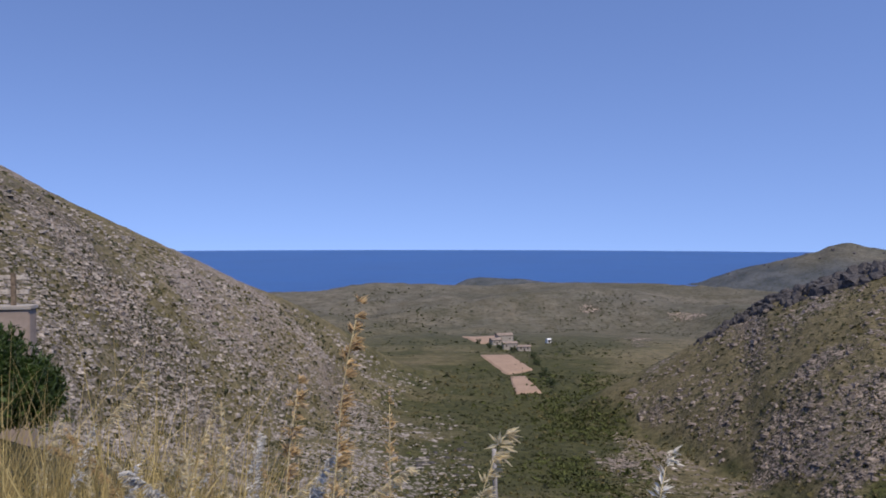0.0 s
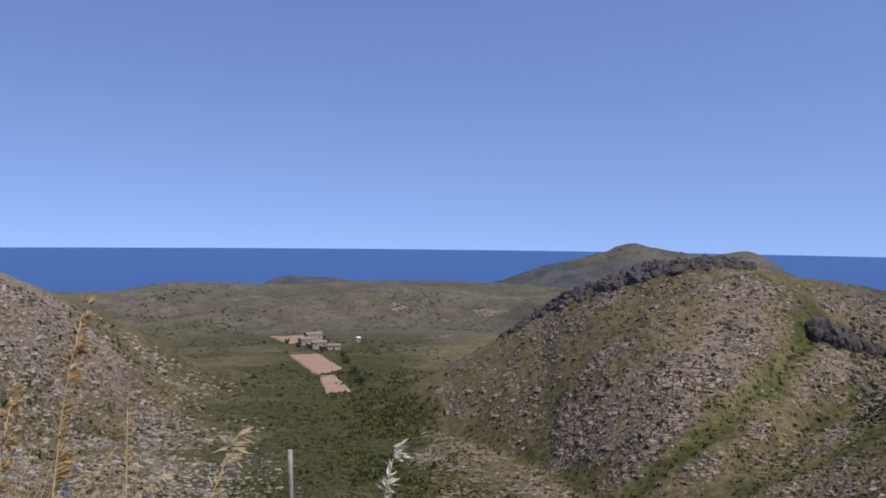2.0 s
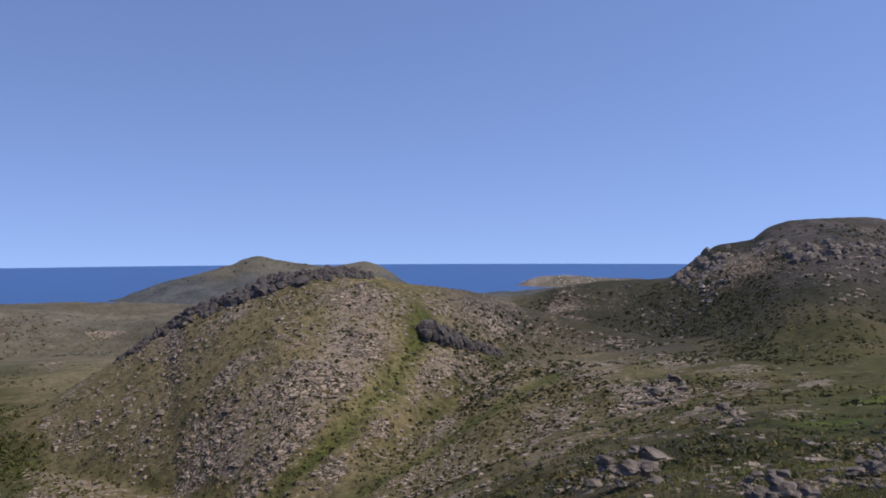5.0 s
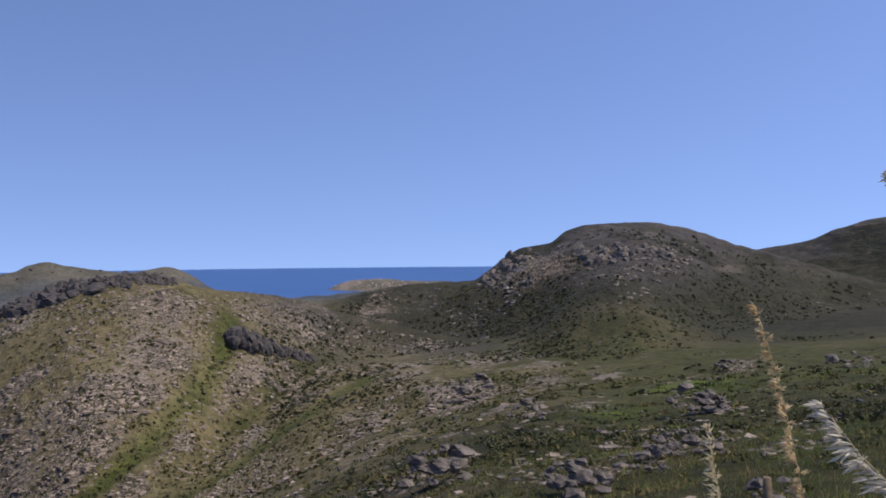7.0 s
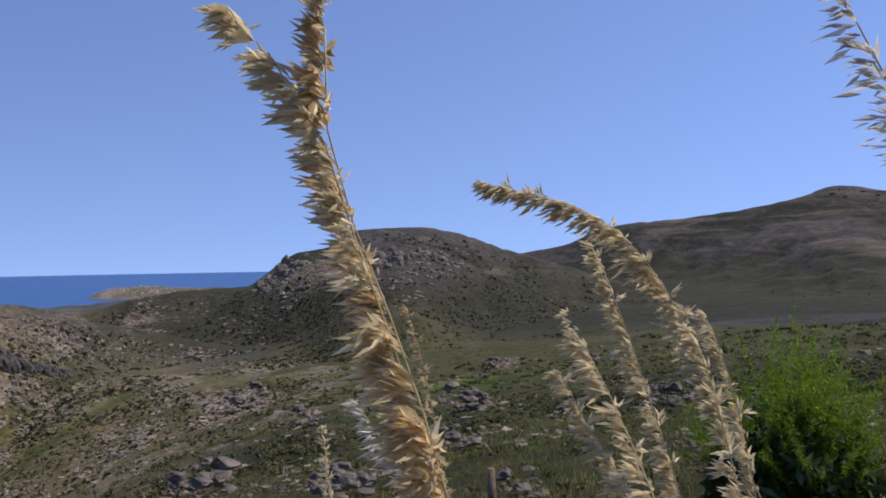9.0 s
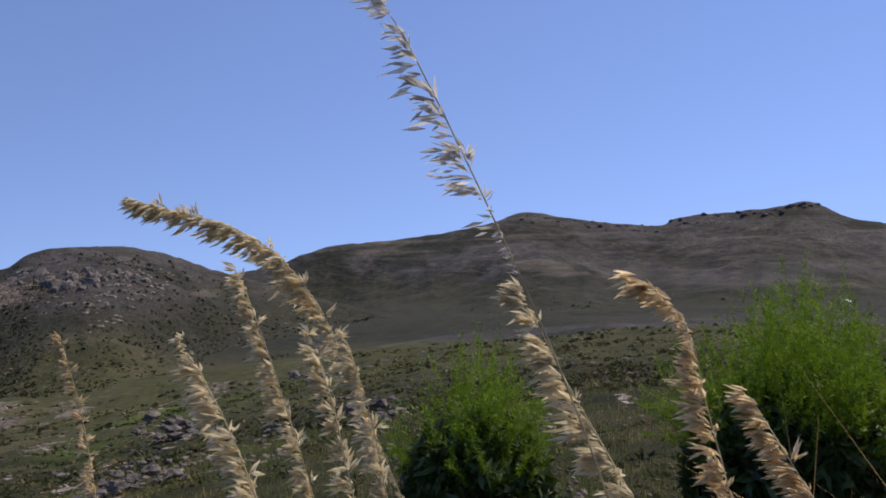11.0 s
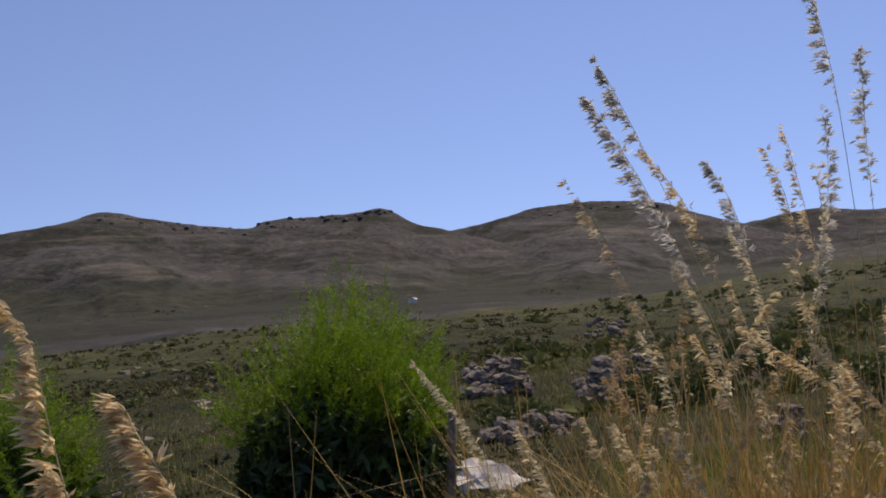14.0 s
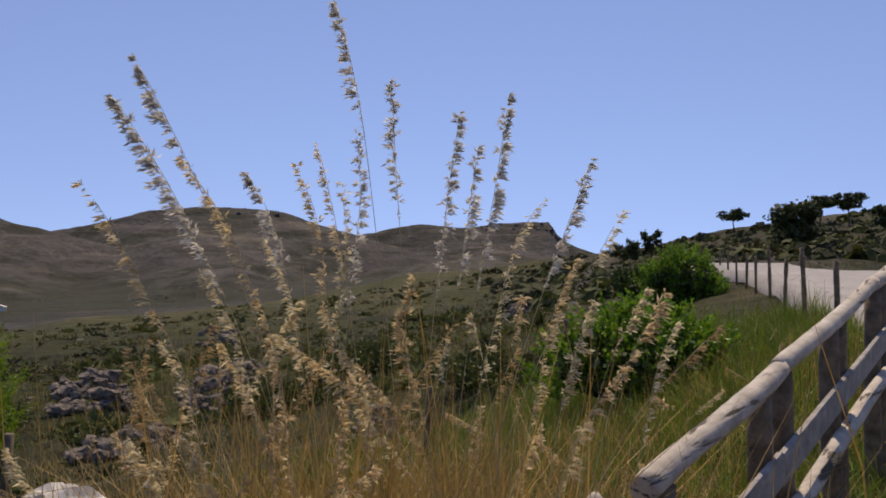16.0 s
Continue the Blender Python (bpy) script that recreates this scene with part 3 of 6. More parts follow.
def shares(X, Y, Z, az, r):
    """How stony, green and brown the land is, place by place, and how coarse its grain."""
    patch = radial(X, Y, 71, 0.2, 0.28, 4)
    stony = 0.35 + 0.5 * patch
    green = 0.40 + 0.8 * radial(X, Y, 72, 0.15, 0.22, 4)
    brown = sstep(420, 800, r) * 0.8
    # the bare hill across the gully, and the ridge before us
    left = sstep(0, -12, az) * sstep(70, 120, r) * sstep(500, 420, r)
    stony = stony + 0.4 * left * sstep(3, -12, az)
    mid = bell(az, 32, 13) * sstep(130, 180, r) * sstep(400, 350, r)
    stony = stony + 0.42 * mid
    green = green - 0.5 * mid
    green = green + 0.35 * sstep(70, 30, r) * sstep(56, 66, az)
    # grassy strips that run up the middle hill
    strip = gully_share(X, Y)
    green = green + 1.0 * strip
    stony = stony - 0.08 * sstep(36, 44, az) * sstep(62, 54, az) * sstep(300, 240, r)
    # the gully where our own slope meets the middle hill
    a, d, e = (np.array(c, float) for c in zip(*RIDGES[2][0]))
    dist = smooth_between(az, a, d)
    rise = EYE + dist * np.tan(np.radians(smooth_between(az, a, e))) - RIDGES[2][1] * (dist - r)
    meet = np.exp(-((base_height(X, Y) - rise) / 3.5) ** 2) * sstep(4, 10, az) * sstep(56, 48, az) * sstep(100, 130, r) * sstep(330, 300, r)
    stony = stony - 1.2 * meet
    green = green + 0.6 * meet
    stony = stony + 0.4 * bell(az, 17, 7) * sstep(170, 200, r) * sstep(340, 310, r) * (1 - meet)
    green = green - 0.3 * (1 - meet) * sstep(24, 32, az) * sstep(66, 58, az) * sstep(50, 80, r) * sstep(270, 230, r)
    # the green valley floor and gully
    floor = bell(az, 8, 7) * sstep(15, 10, az) * sstep(140, 200, r) * sstep(700, 520, r)
    stony = stony - 0.7 * floor
    green = green + 0.8 * floor + 0.35 * sstep(-8, -1, az) * sstep(13, 8, az) * sstep(120, 180, r) * sstep(520, 420, r)
    # the flank and saddle east of the middle hill
    flank = sstep(36, 42, az) * sstep(60, 54, az) * sstep(195, 235, r) * sstep(520, 430, r)
    stony = stony + 0.12 * flank * (1 - meet)
    brown = np.maximum(brown, 0.85 * flank * sstep(270, 340, r))
    brown = np.maximum(brown, 0.9 * sstep(42, 47, az) * sstep(62, 57, az) * sstep(310, 390, r) * sstep(1200, 1000, r))
    # grass holds the field by the viewpoint, heath the pine hill
    stony = stony - 0.45 * sstep(55, 30, r) * sstep(84, 100, az)
    brown = np.maximum(brown, 0.6 * sstep(148, 153, az) * sstep(30, 45, r))
    # the pasture east of the ridge, the dark slopes under the mountains
    green = green + 0.35 * bell(az, 62, 16) * bell(r, 190, 120)
    dark = sstep(52, 60, az) * sstep(240 - 120 * sstep(78, 96, az) + 80 * sstep(112, 126, az), 380 - 180 * sstep(78, 96, az) + 140 * sstep(112, 126, az), r) * sstep(150, 140, az)
    brown = np.maximum(brown, 0.9 * dark)
    stony = stony - 0.6 * dark
    dome = bell(az, 63, 8) * bell(r, 520, 90)
    stony = stony + 0.3 * dome
    brown = np.maximum(brown, 0.95 * sstep(1200, 1400, r))
    green = green + 0.45 * sstep(66, 78, az) * sstep(112, 98, az) * sstep(260, 180, r)
    # bare rock under the strewn stones of the near slope
    stony = stony - 0.1 + 0.6 * sstep(0.02, 0.2, radial(X, Y, 36, 0.04, 0.12, 4)) * sstep(34, 44, az) * sstep(78, 68, az) * sstep(30, 60, r) * sstep(320, 260, r)
    bare = sstep(1, -8, az) * sstep(70, 110, r) * sstep(500, 440, r)
    stony = np.maximum(stony, 0.62 * bare)
    green = green - 0.25 * bare
    stony = np.where(az < 8, np.clip(stony, -1, 0.8), np.clip(stony, -1, 0.74))
    green = green + 0.1 * sstep(100, 112, az) * sstep(150, 142, az) * sstep(120, 70, r) + 0.6 * sstep(110, 118, az) * sstep(154, 148, az) * sstep(14, 24, r) * sstep(420, 340, r)
    green = green + 0.45 * sstep(46, 56, az) * sstep(112, 100, az) * sstep(20, 40, r) * sstep(330, 240, r)
    # bare slabs, fresh pasture and olive turf
    slab, fresh, turf = patched("slab", az, r), patched("fresh", az, r), patched("turf", az, r)
    brown = brown * np.where((az < 44) & (r < 1000), 0.9, 1.0)
    stony = stony + 0.35 * slab - 0.9 * np.maximum(strip, 0.3 * turf) - 0.8 * fresh
    slab = slab * (1 - np.clip(1.3 * strip, 0, 1)) + 0.25 * np.clip(stony - 0.3, 0, 1) * (1 - strip)
    green = green + 0.7 * fresh - 0.35 * turf
    brown = brown * (1 - 0.8 * np.maximum(fresh, 0.7 * turf))
    coarse = 1.0 - 0.45 * sstep(380, 520, r) - 0.2 * sstep(900, 1100, r)
    coarse = np.where(r < 60, 1.0 + 2.0 * sstep(60, 20, r), coarse)
    return stony, green, brown, coarse, slab


GROUND = build_ground()


def build_sea():
    n = 160
    a = np.linspace(0, 2 * np.pi, n, endpoint=False)
    rr = np.array([0.0, 900, 1600, 2600, 3800, 4900])
    A, Rr = np.meshgrid(a, rr[1:], indexing="ij")
    v = np.stack((Rr * np.sin(A), Rr * np.cos(A), np.full_like(A, SEA)), -1)
    idx = np.arange(n * 5).reshape(n, 5)
    nxt = np.roll(idx, -1, axis=0)
    f = np.stack((idx[:, :-1], idx[:, 1:], nxt[:, 1:], nxt[:, :-1]), -1).reshape(-1, 4)
    return tagged(new("water", mesh_from("water", v, f, sea_material())), "deep blue calm sea out to the horizon", "sea", kind="structure")


build_sea()


# ---- things: tools ----
def part(name, me, parent, label=""):
    ob = new(name, me)
    ob.parent = parent
    if label:
        ob["label"] = label
    return ob


def thing(name, place, label, category, group="", kind=""):
    ob = new(name)
    ob.location = place
    return tagged(ob, label, category, group, kind)


PHI = (1 + 5 ** 0.5) / 2
ICO_V = np.array([(-1, PHI, 0), (1, PHI, 0), (-1, -PHI, 0), (1, -PHI, 0), (0, -1, PHI), (0, 1, PHI), (0, -1, -PHI), (0, 1, -PHI), (PHI, 0, -1), (PHI, 0, 1), (-PHI, 0, -1), (-PHI, 0, 1)])
ICO_V = ICO_V / np.linalg.norm(ICO_V[0])
ICO_F = np.array([(0, 11, 5), (0, 5, 1), (0, 1, 7), (0, 7, 10), (0, 10, 11), (1, 5, 9), (5, 11, 4), (11, 10, 2), (10, 7, 6), (7, 1, 8), (3, 9, 4), (3, 4, 2), (3, 2, 6), (3, 6, 8), (3, 8, 9),
                  (4, 9, 5), (2, 4, 11), (6, 2, 10), (8, 6, 7), (9, 8, 1)])


def finer(v, f):
    """One step of subdivision on the sphere."""
    v, cache, out = [tuple(p) for p in v], {}, []

    def mid(a, b):
        key = (min(a, b), max(a, b))
        if key not in cache:
            p = np.array(v[a]) + np.array(v[b])
            v.append(tuple(p / np.linalg.norm(p)))
            cache[key] = len(v) - 1
        return cache[key]

    for a, b, c in f:
        ab, bc, ca = mid(a, b), mid(b, c), mid(c, a)
        out += [(a, ab, ca), (b, bc, ab), (c, ca, bc), (ab, bc, ca)]
    return np.array(v), np.array(out)


ICO1 = finer(ICO_V, ICO_F)
ICO2 = finer(*ICO1)


def turned(n, rng):
    """n random turns about the vertical."""
    a = rng.uniform(0, 2 * np.pi, n)
    m = np.zeros((n, 3, 3))
    m[:, 0, 0], m[:, 0, 1], m[:, 1, 0], m[:, 1, 1], m[:, 2, 2] = np.cos(a), -np.sin(a), np.sin(a), np.cos(a), 1
    return m


def stones(places, sizes, rng, flat=0.62, shape=(ICO_V, ICO_F), jag=0.28):
    """Verts and faces of many angular stones."""
    v0, f0 = shape
    n, k = len(places), len(v0)
    s = sizes[:, None] * np.stack((rng.uniform(0.7, 1.35, n), rng.uniform(0.6, 1.1, n), rng.uniform(0.6, 1.2, n) * flat), -1)
    v = v0[None] * (1 + rng.uniform(-jag, jag, (n, k, 1))) * s[:, None, :]
    v = np.einsum("nij,nkj->nki", turned(n, rng), v) + places[:, None, :]
    f = f0[None] + (np.arange(n) * k)[:, None, None]
    return v.reshape(-1, 3), f.reshape(-1, f0.shape[1])


def tufts(places, sizes, rng, leaves=9, tall=0.8, leaf=0.42, slim=1.0):
    """Verts and faces of low bushes, each a loose dome of leafy flaps."""
    n = len(places)
    a, e = rng.uniform(0, 2 * np.pi, (n, leaves)), np.arcsin(rng.uniform(0.0, 1.0, (n, leaves)))
    d = np.stack((np.cos(a) * np.cos(e), np.sin(a) * np.cos(e), np.sin(e) * tall), -1)
    c = d * rng.uniform(0.45, 0.85, (n, leaves, 1))
    u = rng.normal(size=(n, leaves, 3))
    u -= d * np.sum(u * d, -1, keepdims=True)
    u /= np.linalg.norm(u, axis=-1, keepdims=True)
    w = np.cross(d, u) + d * rng.uniform(-0.5, 0.5, (n, leaves, 1))
    u, w = u * leaf * rng.uniform(0.7, 1.3, (n, leaves, 1)), w * leaf * rng.uniform(0.7, 1.3, (n, leaves, 1))
    if slim < 1:
        w = d * leaf * rng.uniform(0.8, 1.5, (n, leaves, 1)) + w * 0.4
        u = u * slim
    q = np.stack((c - u * 0.9 - w, c + u - w * 0.6, c + u * 0.5 + w, c - u + w * 0.7), 2) * sizes[:, None, None, None]
    v = q + places[:, None, None, :]
    f = np.arange(n * leaves * 4).reshape(-1, 4)
    return v.reshape(-1, 3), f


ROCK_PALE = plain("limestone", (0.085, 0.067, 0.052), (0.35, 0.285, 0.226), 1.6, 0.92, 0.7, 0.12, 8, (0.3, 0.68), vary=0.35)
# dark rock; the crest cliff's shade is put into this colour
ROCK_DARK = plain("dark_limestone", (0.024, 0.021, 0.021), (0.112, 0.100, 0.094), 0.7, 0.95, 0.9, 0.5, 9, (0.32, 0.7), vary=0.3)
ROCK_MID = plain("crag_limestone", (0.042, 0.036, 0.031), (0.24, 0.205, 0.174), 0.7, 0.95, 0.9, 0.5, 9, (0.32, 0.7), vary=0.35)
ROCK_GREY = plain("grey_limestone", (0.085, 0.073, 0.060), (0.39, 0.338, 0.285), 1.6, 0.92, 0.7, 0.12, 8, (0.3, 0.66), vary=0.35)
ROCK_NEAR = plain("pale_boulder", (0.05, 0.04, 0.032), (0.29, 0.236, 0.19), 7.0, 0.9, 1.0, 0.05, 9, (0.34, 0.66), vary=0.3)
BOULDER = plain("whitish_boulder", (0.36, 0.325, 0.285), (0.72, 0.67, 0.60), 5.0, 0.9, 0.9, 0.04, 9, (0.3, 0.62))
SCRUB = plain("dark_scrub", (0.02, 0.024, 0.010), (0.085, 0.088, 0.035), 3.0, 0.95, 0.0, vary=0.4, through_light=0.15)
TUSSOCK = plain("olive_tussock", (0.07, 0.064, 0.022), (0.19, 0.157, 0.062), 3.0, 0.95, 0.0, vary=0.35, through_light=0.2)
CUSHION = plain("fresh_cushions", (0.045, 0.058, 0.014), (0.15, 0.16, 0.045), 3.0, 0.9, 0.0, vary=0.35, through_light=0.25)
LUSH = plain("green_scrub", (0.03, 0.042, 0.010), (0.125, 0.135, 0.035), 3.0, 0.9, 0.0, vary=0.35, through_light=0.2)


def scatter(name, label, category, n, seed, mat, chance, size, maker, near=9.0, far=640.0, lo=-32.0, hi=174.0, sink=0.15):
    """Strews stones or bushes over the land where chance allows."""
    rng = np.random.default_rng(seed)
    az = rng.uniform(lo, hi, n * 5)
    r = np.exp(rng.uniform(math.log(near), math.log(far), n * 5))
    x, y = r * np.sin(np.radians(az)), r * np.cos(np.radians(az))
    s, g, b, _, sl = shares(x, y, None, az, r)
    s = s + 0.7 * sl
    keep = rng.uniform(0, 1, n * 5) < chance(s, g, b, x, y, az, r)
    x, y, r = x[keep], y[keep], r[keep]
    z, beyond = height(x, y), height(x * 1.045, y * 1.045)
    # keep off the crests and the slopes that face away
    rise = ((beyond - EYE) / 1.045 - (z - EYE)) / (0.045 * r)
    fore = (rise > np.where(r > 150, 0.09, -0.2)) & (rng.uniform(0, 1, len(x)) < np.where(r > 40, np.clip(rise / 0.22, 0.2, 1), 1.0))
    x, y, r, z = x[fore][:n], y[fore][:n], r[fore][:n], z[fore][:n]
    sz = size(r) * np.exp(np.clip(rng.normal(0, 0.5, len(x)), -1.0, 0.75))
    z = z - sink * sz
    v, f = maker(np.stack((x, y, z), -1), sz, rng)
    ob = new(name, mesh_from(name, v, f, mat))
    return tagged(ob, label, category, kind="stuff")


def open_turf(az, r):
    """Where hardly a bush grows."""
    return 1 - 0.85 * np.clip(patched("turf", az, r), 0, 1)


def lumps(x, y, r, seed):
    return radial(x, y, seed, 0.05, 0.09, 3)


def road_free(x, y):
    """False on the road and on the verge where the camera stands."""
    return (np.hypot(x, y) > 6) & ~((y < 0) & (y > -55) & (np.abs(x - road_x(y)) < 4.5))


def road_x(y):
    return np.interp(-np.asarray(y, float), (0, 4, 12, 20, 28, 36, 43, 47), (-4.5, -3, -0.2, 3, 6, 10.5, 17, 25))


BLOCK_V = np.array([(-1, -1, -0.8), (1, -1, -0.8), (1, 1, -0.8), (-1, 1, -0.8), (-0.75, -0.8, 0.8), (0.8, -0.7, 0.75), (0.7, 0.8, 0.85), (-0.8, 0.75, 0.7)])
BLOCK_F = np.array([(0, 1, 5, 4), (1, 2, 6, 5), (2, 3, 7, 6), (3, 0, 4, 7), (4, 5, 6, 7)])


def half_stones(places, sizes, rng):
    """Broken blocks sunk into the ground, most of them longer than wide."""
    return stones(places, sizes * rng.uniform(0.5, 1.15, len(sizes)), rng, 0.42, (BLOCK_V, BLOCK_F), 0.34)


def near_thin(r):
    """Fewer where the ground is close."""
    return np.clip(r / 110, 0.02, 1) ** 0.8


ROCK_SIZE = lambda r: np.interp(r, (9, 30, 90, 220, 420, 640), (0.07, 0.16, 0.28, 0.45, 0.70, 1.0))
BUSH_SIZE = lambda r: np.interp(r, (9, 30, 90, 220, 420, 640), (0.12, 0.2, 0.32, 0.5, 0.75, 1.1))
few_tufts = lambda p, s, rng: tufts(p, s, rng, 5, 0.75, 0.5)
scatter("limestone_rubble", "pale grey limestone rubble all over the stony hill", "rocks", 20000, 11, ROCK_GREY,
        lambda s, g, b, x, y, az, r: sstep(-0.5, 0.15, lumps(x, y, r, 31) + (s - 0.6) * 0.3) * sstep(5, -7, az + 0.02 * r - 4),
        ROCK_SIZE, half_stones, near=70, far=400, lo=-32, hi=9)
scatter("limestone_rubble", "pinkish grey limestone rubble over the middle hill", "rocks", 9500, 12, ROCK_PALE,
        lambda s, g, b, x, y, az, r: sstep(-0.3, 0.4, 0.6 * lumps(x, y, r, 35) + (s - 0.55) * 0.8) * sstep(6, 12, az) * (1 - 0.6 * np.clip(patched("slab", az, r), 0, 1)),
        ROCK_SIZE, half_stones, near=120, far=400, lo=8, hi=60)
scatter("limestone_rubble", "scattered limestone rubble on the grassy slopes", "rocks", 4500, 13, ROCK_PALE,
        lambda s, g, b, x, y, az, r: sstep(0.0, 0.3, lumps(x, y, r, 36) + (s - 0.5) * 0.5) * (1 - 0.6 * b) * (0.25 + 0.75 * near_thin(r)) * (0.35 + 0.65 * sstep(70, 58, az)) * road_free(x, y),
        ROCK_SIZE, half_stones, near=16, far=620, lo=30, hi=174)
for mat_, n_, sd, word in ((ROCK_PALE, 7000, 36, "pale"), (ROCK_DARK, 5000, 36, "dark")):
    scatter("limestone_rubble", "%s broken limestone cropping out of the near slopes" % word, "rocks", n_, n_, mat_,
            lambda s, g, b, x, y, az, r: sstep(0.08, 0.2, radial(x, y, sd, 0.04, 0.12, 4) + 0.12 * (s - 0.4)) * (0.3 + 0.7 * near_thin(r)) * (0.3 + 0.7 * sstep(104, 84, az)) * road_free(x, y),
            lambda r: np.interp(r, (20, 60, 120, 250), (0.08, 0.13, 0.21, 0.36)), half_stones, near=22, far=300, lo=36, hi=126)
scatter("dark_scrub", "low dark green scrub dotted over the hillsides", "scrub", 12000, 14, SCRUB,
        lambda s, g, b, x, y, az, r: open_turf(az, r) * (0.4 + 0.3 * sstep(0.5, 0.0, s)) * sstep(-0.2, 0.2, lumps(x, y, r, 32)) * (0.08 + 0.92 * sstep(60, 150, r)) * near_thin(r) * road_free(x, y),
        BUSH_SIZE, few_tufts, near=75.0)
scatter("olive_tussocks", "olive and straw coloured grass tussocks on the slopes", "grass", 9000, 15, TUSSOCK,
        lambda s, g, b, x, y, az, r: (1 - b) * sstep(-0.1, 0.2, lumps(x, y, r, 33)) * near_thin(r) * road_free(x, y),
        BUSH_SIZE, few_tufts, near=75.0, far=420)
scatter("green_scrub", "fresh green bushes in the gully and pasture", "scrub", 6000, 16, LUSH,
        lambda s, g, b, x, y, az, r: np.clip(g - 0.3, 0, 1) * (1 - b) * sstep(-0.1, 0.2, lumps(x, y, r, 34)) * near_thin(r) * road_free(x, y),
        BUSH_SIZE, few_tufts, near=70.0, far=560)


scatter("valley_thicket", "dense dark green thicket along the valley bottom", "scrub", 4200, 24, LUSH,
        lambda s, g, b, x, y, az, r: bell(az, 10.5 - 0.006 * (r - 200), 2.6) * sstep(-0.3, 0.2, lumps(x, y, r, 46)),
        lambda r: 0.45 + 0.0014 * r, lambda p, s, rng: tufts(p, s, rng, 7, 0.8, 0.42, 0.6), near=165, far=420, lo=2, hi=20)
fine_tufts = lambda p, s, rng: tufts(p, s, rng, 18, 0.62, 0.25, 0.32)
near_tufts = lambda p, s, rng: tufts(p, s, rng, 10, 0.62, 0.34, 0.42)
for kind_, mat_, n1, n2, sd in (("green", CUSHION, 900, 1500, 44), ("olive", TUSSOCK, 900, 2200, 45), ("dark", SCRUB, 900, 2600, 47)):
    scatter(kind_ + "_cushions", "low %s cushion plants over the rocky field" % kind_, "scrub", n1, sd + 100, mat_,
            lambda s, g, b, x, y, az, r: sstep(-0.3, 0.2, lumps(x, y, r, sd)) * road_free(x, y),
            lambda r: 0.10 + 0.004 * r, fine_tufts, near=8, far=34, lo=50, hi=124 if kind_ == "dark" else 152)
    scatter(kind_ + "_cushions", "low %s cushion plants on the slope below" % kind_, "scrub", n2, sd + 200, mat_,
            lambda s, g, b, x, y, az, r: sstep(-0.2, 0.25, lumps(x, y, r, sd)) * road_free(x, y),
            lambda r: 0.10 + 0.003 * r, near_tufts, near=30, far=85, lo=30, hi=124 if kind_ == "dark" else 152)
scatter("green_cushions", "patches of fresh green scrub on the slope below", "scrub", 2200, 91, CUSHION,
        lambda s, g, b, x, y, az, r: sstep(0.05, 0.25, radial(x, y, 92, 0.07, 0.15, 3)) * (0.4 + 0.6 * sstep(52, 62, az)),
        lambda r: 0.16 + 0.0028 * r, near_tufts, near=55, far=240, lo=42, hi=96)
scatter("limestone_rubble", "grey rubble on the saddle below the dome", "rocks", 2200, 93, ROCK_MID,
        lambda s, g, b, x, y, az, r: sstep(-0.15, 0.2, lumps(x, y, r, 94)), ROCK_SIZE, half_stones, near=235, far=520, lo=40, hi=58)
scatter("dark_scrub", "dark scrub on the saddle below the dome", "scrub", 2600, 95, SCRUB,
        lambda s, g, b, x, y, az, r: sstep(-0.25, 0.2, lumps(x, y, r, 96)), BUSH_SIZE, few_tufts, near=220, far=520, lo=40, hi=62)
scatter("dark_scrub", "small dark bushes between the stones of the hills", "scrub", 18000, 19, SCRUB,
        lambda s, g, b, x, y, az, r: 0.75 * sstep(-0.35, 0.25, lumps(x, y, r, 41)) * (1 - 0.6 * patched("turf", az, r)),
        lambda r: BUSH_SIZE(r) * 0.62, lambda p, s, rng: tufts(p, s, rng, 4, 0.8, 0.55), near=90, far=430, lo=-32, hi=62)
scatter("dark_scrub", "dark scrub over the moor below the mountains", "scrub", 9000, 121, SCRUB,
        lambda s, g, b, x, y, az, r: sstep(-0.35, 0.2, radial(x, y, 143, 0.035, 0.05, 3)),
        lambda r: 0.0013 * r, lambda p, s, rng: tufts(p, s, rng, 4, 0.6, 0.6), near=190, far=600, lo=56, hi=152)
scatter("grey_stones", "pale stones dotted over the moor below the mountains", "rocks", 2500, 122, ROCK_MID,
        lambda s, g, b, x, y, az, r: sstep(0.0, 0.3, radial(x, y, 144, 0.04, 0.05, 3)),
        lambda r: 0.0013 * r, half_stones, near=230, far=800, lo=60, hi=150)
scatter("limestone_rubble", "grey limestone rubble and crags on the dome", "rocks", 2200, 20, ROCK_GREY,
        lambda s, g, b, x, y, az, r: bell(az, 59.5, 5) * sstep(-0.1, 0.4, lumps(x, y, r, 42)) * sstep(400, 500, r),
        lambda r: 0.9, half_stones, near=380, far=575, lo=50, hi=74)
scatter("dark_scrub", "dark bushes dotted over the far slopes", "scrub", 7000, 21, SCRUB,
        lambda s, g, b, x, y, az, r: sstep(-0.2, 0.3, lumps(x, y, r, 43)) * sstep(53, 48, az),
        lambda r: 0.0011 * r, lambda p, s, rng: tufts(p, s, rng, 4, 0.6, 0.5), near=470, far=840, lo=-20, hi=72)


